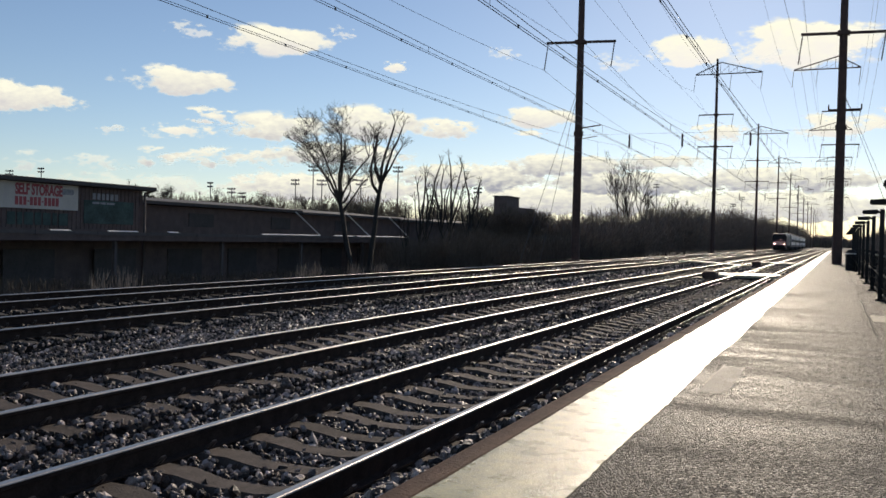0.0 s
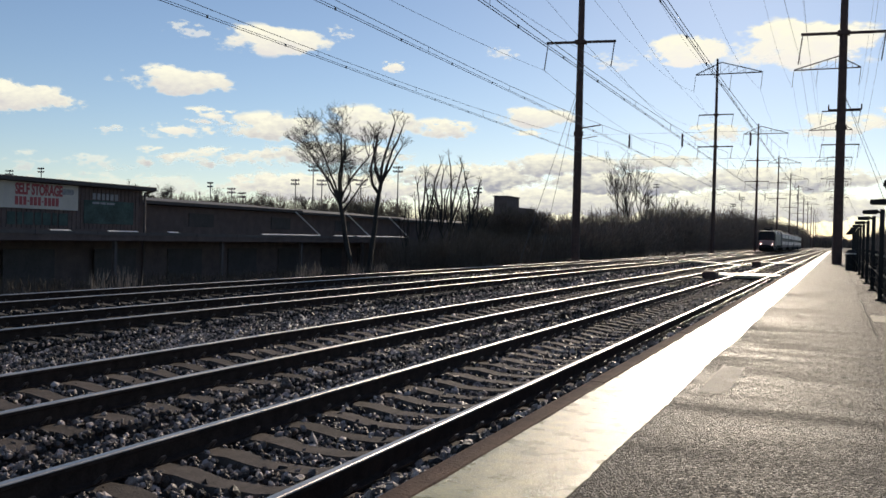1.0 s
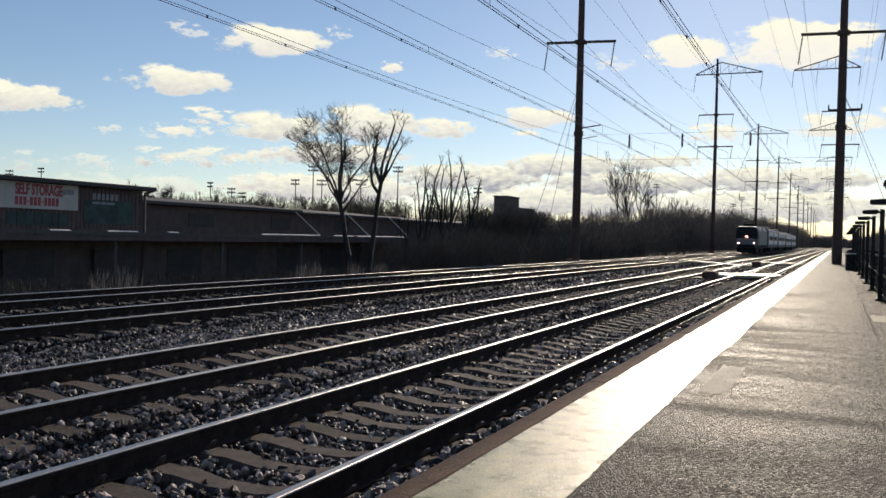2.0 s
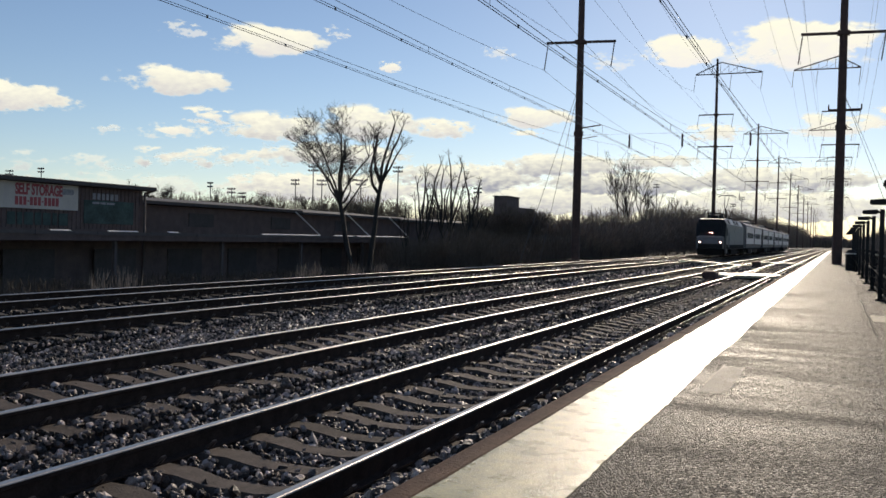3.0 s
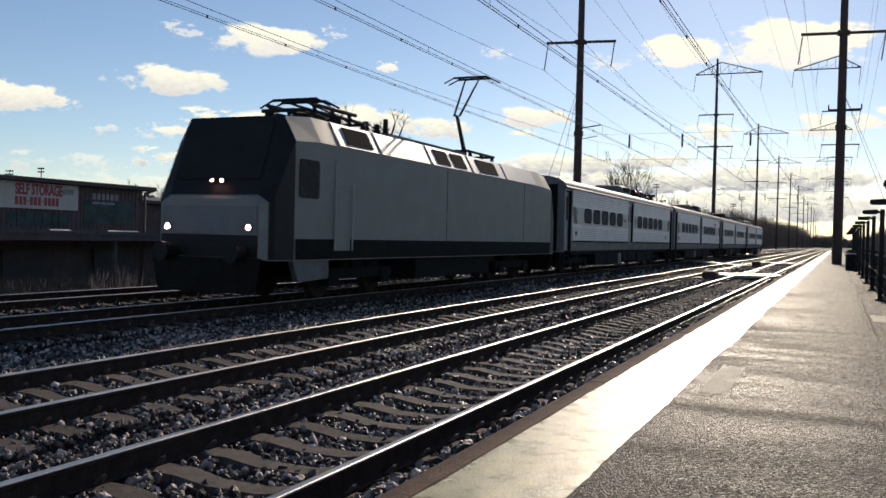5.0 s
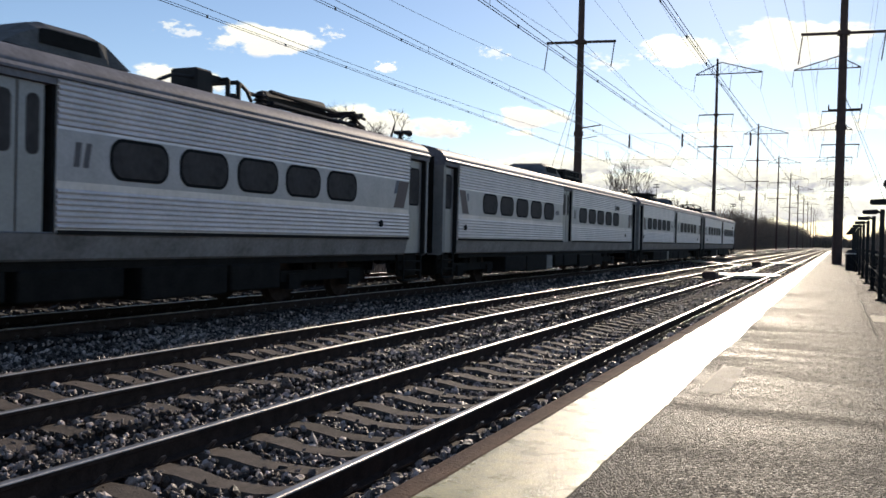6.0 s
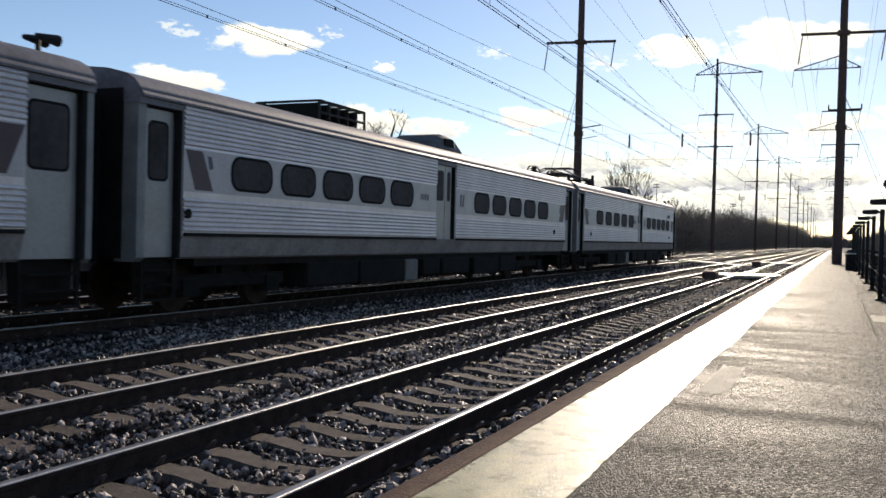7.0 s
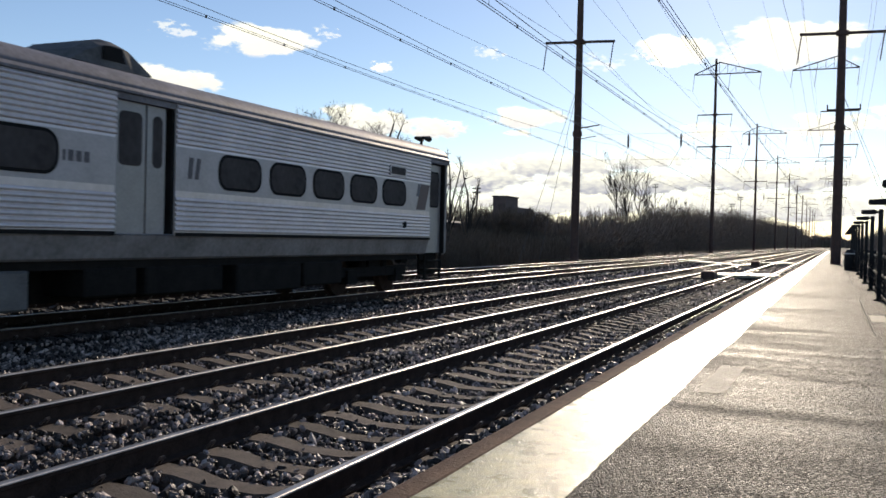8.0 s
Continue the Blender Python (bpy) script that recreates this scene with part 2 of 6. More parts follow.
GAUGE = 1.505
rng = np.random.default_rng(4)


def ground():
    bm = bmesh.new()
    xs = [-2500, -900, -300, -120, -60, -42, -34, -28, -23, -20.5, -18.8, 1.25, 1.8, 6, 30, 120, 600, 2500]
    zs = [-1, -1, -1.4, -1.9, -1.9, -1.9, -1.8, -1.4, -1.0, -0.75, -0.45, -0.45, -0.2, -0.1, -0.3, -0.5, -1, -1]
    ys = [-600, -60, 0, 20, 40, 60, 80, 120, 200, 400, 1000, 4500]
    rows = [[bm.verts.new((x, y, z)) for x, z in zip(xs, zs)] for y in ys]
    for a, b in zip(rows, rows[1:]):
        for i in range(len(xs) - 1):
            bm.faces.new((a[i], a[i + 1], b[i + 1], b[i]))
    solid("ground", bm, M_EARTH, "dry brown winter earth beside the railway", "ground", kind="structure")


def ballast():
    bm = bmesh.new()
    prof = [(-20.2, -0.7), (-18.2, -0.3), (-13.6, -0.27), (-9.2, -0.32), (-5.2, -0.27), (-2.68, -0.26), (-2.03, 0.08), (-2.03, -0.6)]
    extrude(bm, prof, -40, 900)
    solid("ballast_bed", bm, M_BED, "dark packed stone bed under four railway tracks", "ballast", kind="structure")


def stones():
    """Loose ballast stones, larger and sparser with distance."""
    phi = (1 + 5 ** 0.5) / 2
    ico = np.array([(-1, phi, 0), (1, phi, 0), (-1, -phi, 0), (1, -phi, 0), (0, -1, phi), (0, 1, phi), (0, -1, -phi), (0, 1, -phi),
                    (phi, 0, -1), (phi, 0, 1), (-phi, 0, -1), (-phi, 0, 1)]) / 1.9
    octa = np.array([(1, 0, 0), (-1, 0, 0), (0, 1, 0), (0, -1, 0), (0, 0, 1), (0, 0, -1)], float)
    f_ico = np.array([(0, 11, 5), (0, 5, 1), (0, 1, 7), (0, 7, 10), (0, 10, 11), (1, 5, 9), (5, 11, 4), (11, 10, 2), (10, 7, 6), (7, 1, 8),
                      (3, 9, 4), (3, 4, 2), (3, 2, 6), (3, 6, 8), (3, 8, 9), (4, 9, 5), (2, 4, 11), (6, 2, 10), (8, 6, 7), (9, 8, 1)])
    f_oct = np.array([(0, 2, 4), (2, 1, 4), (1, 3, 4), (3, 0, 4), (2, 0, 5), (1, 2, 5), (3, 1, 5), (0, 3, 5)])

    def scatter(name, n, x0, x1, y0, y1, size, base, fs, label, mat=M_STONE):
        x, y = rng.uniform(x0, x1, n), y0 + (y1 - y0) * rng.uniform(0, 1, n) ** 1.25
        z = np.full(n, -0.265)
        keep = np.ones(n, bool)
        for c in TRACKS:
            d = np.abs(x - c)
            on = (d < 1.3) & (np.abs(((y - TIE0) / PITCH + 0.5) % 1 - 0.5) < 0.24)
            keep &= ~(on & (rng.uniform(0, 1, n) < 0.93))
            keep &= ~(np.abs(d - GAUGE / 2) < 0.1)
            z = np.where(d < 1.35, -0.19 - 0.045 * (d < 0.45), z)
        z = np.where((x < -8.3) & (x > -10.1), -0.3, z)
        z = np.where(x > -2.68, -0.22 + (x + 2.68) * (0.53 + 0.1 * np.cos(2 * np.pi * ((y - TIE0) / PITCH + 0.5))), z)
        z += rng.uniform(-0.03, 0.025, n)
        x, y, z = x[keep], y[keep], z[keep]
        n = len(x)
        q = rng.normal(size=(n, 4))
        q /= np.linalg.norm(q, axis=1)[:, None]
        w, a, b, c = q.T
        rot = np.stack([np.stack([1 - 2 * (b * b + c * c), 2 * (a * b - c * w), 2 * (a * c + b * w)], -1),
                        np.stack([2 * (a * b + c * w), 1 - 2 * (a * a + c * c), 2 * (b * c - a * w)], -1),
                        np.stack([2 * (a * c - b * w), 2 * (b * c + a * w), 1 - 2 * (a * a + b * b)], -1)], 1)
        s = size * rng.lognormal(0, 0.28, (n, 1)) * rng.uniform(0.6, 1.3, (n, 3))
        local = base[None] * rng.uniform(0.6, 1.35, (n, len(base), 1)) * s[:, None]
        v = np.einsum("nij,nkj->nki", rot, local) + np.stack([x, y, z], -1)[:, None]
        tri = v[:, fs].reshape(-1, 3)
        me = bpy.data.meshes.new(name)
        k = len(base)
        me.vertices.add(n * k)
        me.vertices.foreach_set("co", v.astype(np.float32).ravel())
        idx = (fs[None] + (np.arange(n) * k)[:, None, None]).ravel().astype(np.int32)
        me.loops.add(len(idx))
        me.loops.foreach_set("vertex_index", idx)
        me.polygons.add(len(idx) // 3)
        me.polygons.foreach_set("loop_start", np.arange(len(idx) // 3, dtype=np.int32) * 3)
        me.update(calc_edges=True)
        me.shade_flat()
        me.materials.append(mat)
        tagged(new(name, me), label, "gravel", kind="stuff")

    scatter("ballast_stones", 64000, -10.4, -2.12, 2.5, 16, 0.024, ico, f_ico, "loose grey crushed stones between the sleepers")
    scatter("ballast_stones", 50000, -10.3, -2.12, 11, 34, 0.033, octa, f_oct, "loose grey crushed stones between the sleepers")
    scatter("ballast_stones", 10000, -2.7, -2.05, 2.5, 20, 0.03, ico, f_ico, "loose grey crushed stones heaped against the platform edge")
    scatter("ballast_stones", 16000, -17, -2.12, -10, 3, 0.036, octa, f_oct, "loose grey crushed stones between the sleepers")
    scatter("ballast_stones", 30000, -18, -2.12, 30, 90, 0.055, octa, f_oct, "loose grey crushed stones along the far tracks")
    # These stones are coloured dark for the shadow over the far tracks.
    scatter("ballast_stones", 26000, -19, -10.3, 8, 40, 0.04, octa, f_oct, "fouled crushed stones along the far tracks, blackened for shadow", M_STONE_FAR)


PITCH, TIE0 = 0.555, 5.475


def tie_profile_mesh(mat):
    """A concrete sleeper: sloped sides, dipped in its middle."""
    bm = bmesh.new()
    rows = []
    for x, top, half in ((-1.29, -0.2, 0.1), (-1.1, -0.172, 0.115), (-0.45, -0.172, 0.115), (-0.2, -0.215, 0.1), (0.2, -0.215, 0.1),
                         (0.45, -0.172, 0.115), (1.1, -0.172, 0.115), (1.29, -0.2, 0.1)):
        rows.append([bm.verts.new((x, s * (half + e), z)) for s, e, z in ((-1, 0.03, -0.4), (-1, 0, top), (1, 0, top), (1, 0.03, -0.4))])
    for a, b in zip(rows, rows[1:]):
        for i in range(3):
            bm.faces.new((a[i], a[i + 1], b[i + 1], b[i]))
    bm.faces.new(rows[0])
    bm.faces.new(rows[-1][::-1])
    return mesh_of("sleeper", bm, mat)


def rail_bms(y0, y1, x=0.0, dx=0.0):
    foot, head = bmesh.new(), bmesh.new()
    prof = [(-0.07, -0.172), (0.07, -0.172), (0.07, -0.16), (0.012, -0.145), (0.01, -0.05), (0.034, -0.038), (0.033, -0.016), (-0.033, -0.016),
            (-0.034, -0.038), (-0.01, -0.05), (-0.012, -0.145), (-0.07, -0.16)]
    extrude(foot, [(x + a, z) for a, z in prof], y0, y1)
    arc = [(0.02 + 0.014 * math.cos(radians(g)), -0.014 + 0.014 * math.sin(radians(g))) for g in range(0, 91, 15)]
    crown = [(x + a, z) for a, z in arc] + [(x, 0.0012)] + [(x - a, z) for a, z in reversed(arc)]
    extrude(head, crown, y0, y1, caps=False)
    return foot, head


def tracks():
    meshes = (tie_profile_mesh(M_TIE), tie_profile_mesh(M_TIE_FAR))
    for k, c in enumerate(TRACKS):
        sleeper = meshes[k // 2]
        track = thing("railway_track", "straight railway track with worn steel rails on concrete sleepers", "railway track", "four parallel tracks", at=(c, 0, 0))
        for s in (-1, 1):
            foot, head = rail_bms(-40, 900, s * GAUGE / 2)
            rail = part("rail", foot, M_RAIL, track, "rusty brown steel rail")
            part("rail_head", head, M_RAIL_TOP, rail, "polished running surface", smooth=True)
        first, last = (-12, 95) if k < 2 else (-12, 80)
        i0, i1 = math.ceil((first - TIE0) / PITCH), int((last - TIE0) / PITCH)
        for i in range(i0, i1):
            part("sleeper", sleeper, None, track, at=(random.uniform(-0.02, 0.02), TIE0 + i * PITCH, random.uniform(-0.004, 0.004)))
        far = bmesh.new()
        for i in range(i1, i1 + 500):
            y = TIE0 + i * PITCH
            box(far, -1.29, 1.29, y - 0.115, y + 0.115, -0.4, -0.175)
        tagged(part("far_sleepers", far, M_TIE if k < 2 else M_TIE_FAR, track, "distant concrete sleepers"), kind="stuff")
        clips = bmesh.new()
        for i in range(i0, i1):
            y = TIE0 + i * PITCH
            for s in (-1, 1):
                for e in (-1, 1):
                    x = s * GAUGE / 2 + e * 0.1
                    tube(clips, (x - e * 0.03, y - 0.03, -0.15), (x + e * 0.02, y - 0.02, -0.105), 0.012, n=4)
                    tube(clips, (x + e * 0.02, y - 0.02, -0.105), (x + e * 0.022, y + 0.02, -0.1), 0.014, n=4)
                    tube(clips, (x + e * 0.022, y + 0.02, -0.1), (x - e * 0.03, y + 0.03, -0.15), 0.012, n=4)
        tagged(part("rail_clips", clips, M_CLIP, track, "bent steel spring clips"), kind="stuff")


def platform():
    y0, y1 = -12, 260
    bm = bmesh.new()
    box(bm, -1.4, 1.05, y0, y1, -0.5, 0.2)
    solid("platform", bm, M_ASPHALT, "damp grey asphalt station platform with faint patches", "platform", kind="structure")
    for x0, x1, a, b, m in ((-1.15, 1.04, 9.95, 14.2, M_ASPHALT_OLD), (-1.15, 1.04, 24, 31, M_ASPHALT_OLD), (-1.15, 0.2, 38, 52, M_ASPHALT_OLD), (-1.05, -0.82, 7.9, 9.7, M_WORN),
                            (0.6, 1.02, 17.0, 18.5, M_WORN)):
        bm = bmesh.new()
        n = 12
        top = [(x0 + (x1 - x0) * i / n, a + random.uniform(-0.06, 0.06)) for i in range(n + 1)]
        top += [(x1 - (x1 - x0) * i / n, b + random.uniform(-0.06, 0.06)) for i in range(n + 1)]
        bm.faces.new([bm.verts.new((x, y, 0.204)) for x, y in top])
        solid("asphalt_patch", bm, m, "older rougher patch of platform asphalt", "paving", kind="structure")
    bm = bmesh.new()
    ys = [y0 + 0.09 * i for i in range(int((34 - y0) / 0.09))] + [34 + 4.0 * i for i in range(57)]
    last = None
    for y in ys:
        wave = 0.045 * noise.noise(Vector((y * 0.35, 1, 3))) + 0.012 * noise.noise(Vector((y * 3.3, 4, 1))) + random.uniform(-0.007, 0.007)
        inner = 0.012 * noise.noise(Vector((y * 1.7, 8, 2)))
        row = [bm.verts.new(p) for p in ((-1.85 + inner, y, -0.3), (-1.85 + inner, y, 0.205), (-1.19 + wave, y, 0.205), (-1.19 + wave, y, 0.19))]
        if last:
            for i in range(3):
                bm.faces.new((last[i], last[i + 1], row[i + 1], row[i]))
        last = row
    solid("platform_edge_strip", bm, M_STRIP, "glossy cream painted strip along the platform edge", "platform edge", kind="structure")
    edge = thing("platform_edge_beam", "brown creosoted timber beam along the platform edge", "edge beam", kind="structure")
    bm = bmesh.new()
    box(bm, -2.03, -1.868, 0, 4.97, -0.12, 0.2)
    bmesh.ops.bevel(bm, geom=bm.edges[:], offset=0.014, segments=1, affect="EDGES")
    me = mesh_of("timber", bm, M_TIMBER)
    for i in range(40):
        part("timber", me, None, edge, at=(random.uniform(-0.008, 0.008), y0 + i * 5, random.uniform(-0.004, 0.004)))
    bm = bmesh.new()
    last = None
    for i in range(140):
        y, c = 6 + 0.5 * i, 0.55 + 0.03 * noise.noise(Vector((i * 0.4, 2, 2)))
        row = [bm.verts.new((c + d, y, 0.2035)) for d in (-0.012, 0.02)]
        if last:
            bm.faces.new((last[0], last[1], row[1], row[0]))
        last = row
    solid("asphalt_crack", bm, M_RUBBER_SHADE, "dark weathered crack along the asphalt", "paving", kind="structure")
    bm = bmesh.new()
    box(bm, -2.0, -1.88, y0, y1, -0.5, -0.13)
    solid("platform_face", bm, M_SHED, "dark stained concrete face under the platform edge", "platform edge", kind="structure")


ground()
ballast()
stones()
tracks()
platform()

# ---- catenary masts and wires ----
MAST_Y = [68.3 + 84 * i for i in range(-1, 11)]


def insulator(bm, x, y, z, length=2.0, lean=0.0, r=0.065):
    n = 9
    tube(bm, (x, y, z), (x + lean, y, z - length), 0.03, n=5)
    for i in range(n):
        f = (i + 1) / (n + 1)
        p = Vector((x + lean * f, y, z - length * f))
        tube(bm, p + Vector((0, 0, 0.04)), p - Vector((0, 0, 0.05)), 0.05, r, n=7)


def mast_parts(mast, side, low=17.2, tilt=0.0):
    """A tall steel mast: lattice crossarm at the top, two plain arms with hanging insulator strings, a bracket lower down."""
    bm = bmesh.new()
    tube(bm, (0, 0, -0.5), (0, 0, 9.6), 0.34, 0.3, 10)
    tube(bm, (0, 0, 9.6), (0, 0, 31.5), 0.3, 0.17, 10)
    for z in (9.7, low, 22.4, 28.9):
        tube(bm, (0, 0, z - 0.18), (0, 0, z + 0.18), 0.37 if z < 12 else 0.3, n=10)
    box(bm, -0.5, 0.5, -0.5, 0.5, -0.6, -0.05)
    part("pole", bm, M_RUST, mast)
    a, b = (-3.4, 7.0) if side < 0 else (-7.0, 2.6)
    truss = bmesh.new()
    tube(truss, (a, 0, 29.0), (b, 0, 29.0), 0.09, n=6)
    peak = 1.9
    mid = 2.0 if side < 0 else -2.0
    for s in (-0.18, 0.18):
        tube(truss, (a, s, 29.05), (mid * 0.3, s, 29 + peak), 0.055, n=5)
        tube(truss, (mid * 0.3, s, 29 + peak), (b, s, 29.05), 0.055, n=5)
    for i in range(1, 8):
        x = a + (b - a) * i / 8
        top = 29 + peak * ((x - a) / (mid * 0.3 - a) if x < mid * 0.3 else (b - x) / (b - mid * 0.3))
        tube(truss, (x, 0, 29), (x, 0, top), 0.04, n=4)
        tube(truss, (x, 0, 29), (x + (b - a) / 8, 0, max(29.1, top - 0.5)), 0.03, n=4)
    part("lattice_crossarm", truss, M_RUST, mast)
    arm = bmesh.new()
    box(arm, -2.75, 2.75, -0.08, 0.08, -0.09, 0.09)
    box(arm, -0.4, 0.4, -0.3, 0.3, -0.14, 0.14)
    me = mesh_of("crossarm", arm, M_RUST)
    for z in (low, 22.4):
        arm = part("crossarm", me, None, mast, at=(0, 0, z))
        if z == low:
            arm.rotation_euler = (0, radians(tilt), 0)
    for x, z, n in ((a, 29, 2.7), (b, 29, 2.7), ((a + b) * 0.62 if side < 0 else (a + b) * 0.8, 29, 2.7), (-2.7, 22.4, 2.0), (2.7, 22.4, 2.0), (-2.65, low, 2.0), (2.65, low, 2.0)):
        bm = bmesh.new()
        insulator(bm, x, 0, z - 0.05, n, -0.25)
        part("insulator_string", bm, M_PORCELAIN, mast)
    bm = bmesh.new()
    if side < 0:
        tube(bm, (0, 0, 10.1), (1.75, 0, 10.35), 0.05, n=5)
        tube(bm, (0.2, 0, 9.3), (1.5, 0, 9.5), 0.03, n=5)
    else:
        tube(bm, (-0.85, 0, 10.95), (1.3, 0, 10.95), 0.06, n=5)
        for x in (-0.82, 1.27):
            tube(bm, (x, 0, 10.95), (x, 0, 11.3), 0.05, n=6)
    part("bracket", bm, M_RUST, mast)
    bm = bmesh.new()
    for k in (0, 1):
        foot = (-2.4 - 0.8 * k, -1.5 - 2.5 * k, -0.4) if side < 0 else (4.9 + 0.6 * k, 4.0 - 0.6 * k, -0.2)
        tube(bm, (0, 0, 13.6 if side < 0 else 12.4), foot, 0.018, n=4)
    part("guy_wire", bm, M_WIRE, mast)


def masts():
    label = "tall brown steel catenary mast with crossarms and insulators"
    for side, x0, low, tilt in ((-1, -18.64, 16.8, 1.8), (1, 0.02, 16.25, 1.2)):
        near = thing("catenary_mast", label, "catenary mast", "line of masts beside the tracks", at=(x0, MAST_Y[1], 0))
        mast_parts(near, side, low, tilt)
        second = thing("catenary_mast", label, "catenary mast", "line of masts beside the tracks", at=(x0, MAST_Y[2], 0))
        mast_parts(second, side)
        for y in MAST_Y[3:]:
            copy_thing(second, pose(x0, y, random.uniform(-0.5, 0.5), 0, random.uniform(-0.2, 0.2), 0))


def sag_line(bm, x, z, sag, r, y_list=MAST_Y, steps=14, top=0.0):
    for a, b in zip(y_list, y_list[1:]):
        last = None
        for i in range(steps + 1):
            f = i / steps
            p = (x, a + (b - a) * f, z + top - 4 * sag * f * (1 - f))
            if last:
                tube(bm, last, p, r, n=4, caps=False)
            last = p


def overhead_wires():
    heights = (6.6, 6.26, 7.04, 7.14)
    for c, z in zip(TRACKS, heights):
        line = thing("overhead_line", "contact wire hung from a sagging messenger wire above a track", "overhead line", "overhead lines", at=(c, 0, 0))
        bm = bmesh.new()
        tube(bm, (0, MAST_Y[0], z), (0, MAST_Y[-1], z), 0.0095, n=4)
        part("contact_wire", bm, M_WIRE, line)
        bm = bmesh.new()
        tube(bm, (0.02, MAST_Y[0], z + 0.05), (0.02, MAST_Y[-1], z + 0.05), 0.008, n=4)
        part("auxiliary_wire", bm, M_WIRE, line)
        bm = bmesh.new()
        sag_line(bm, 0, z, 1.4, 0.0095, top=1.6)
        part("messenger_wire", bm, M_WIRE, line)
        bm = bmesh.new()
        for y0 in MAST_Y[:6]:
            for i in range(1, 23):
                y, f = y0 + 3.7 * i, 3.7 * i / 84
                box(bm, -0.015, 0.015, y - 1.89, y - 1.84, z - 0.015, z + 0.065)
                if i % 2:
                    tube(bm, (0, y, z + 0.04), (0, y, z + 1.6 - 5.6 * f * (1 - f)), 0.007, n=4, caps=False)
        tagged(part("hangers", bm, M_WIRE, line), kind="stuff")
    spots = [(x, 26.3, 2.2) for x in (-22.3, -11.9, -16.4, -7.0, -3.6, 2.5)] + [(x, z, g) for z, g in ((20.4, 2.0), (14.8, 1.3)) for x in (-21.6, -16.2, -2.8, 2.3)]
    for x, z, s in spots:
        bm = bmesh.new()
        sag_line(bm, x, z, s, 0.012)
        solid("power_line", bm, M_WIRE, "thin sagging power cable strung from mast to mast", "power line", "power lines")
    for y in MAST_Y[1:9]:
        span = thing("cross_span", "horizontal span wires across the tracks with hanging insulators", "cross span", "cross spans", at=(0, y, 0))
        bm = bmesh.new()
        tube(bm, (-18.6, 0, 9.6), (0.1, 0, 9.6), 0.008, n=4)
        tube(bm, (-18.6, 0, 7.65), (0.1, 0, 7.65), 0.01, n=4)
        part("span_wire", bm, M_WIRE, span)
        for c, z in list(zip(TRACKS, heights))[1:]:
            bm = bmesh.new()
            insulator(bm, c + 0.85, 0, 9.55, 1.0, 0, 0.1)
            tube(bm, (c + 0.85, 0, 8.56), (c, 0, z + 0.05), 0.012, n=4)
            part("insulator", bm, M_PORCELAIN, span)


masts()
overhead_wires()

# ---- storage sheds beyond the tracks ----


def letters(text, size, at, mat, parent, name="lettering", narrow=0.6):
    cu = bpy.data.curves.new(name, "FONT")
    cu.body, cu.size, cu.extrude, cu.align_x, cu.offset = text, size, 0.012, "LEFT", 0.03
    tmp = bpy.data.objects.new(name, cu)
    scene.collection.objects.link(tmp)
    dg = bpy.context.evaluated_depsgraph_get()
    me = bpy.data.meshes.new_from_object(tmp.evaluated_get(dg))
    bpy.data.objects.remove(tmp)
    me.transform(Matrix.Diagonal((narrow, 1, 1, 1)))
    me.materials.clear()
    me.materials.append(mat)
    ob = new(name, me)
    ob.parent = parent
    ob.matrix_local = Matrix.Translation(at) @ Matrix(((0, 0, 1, 0), (1, 0, 0, 0), (0, 1, 0, 0), (0, 0, 0, 1)))
    return ob


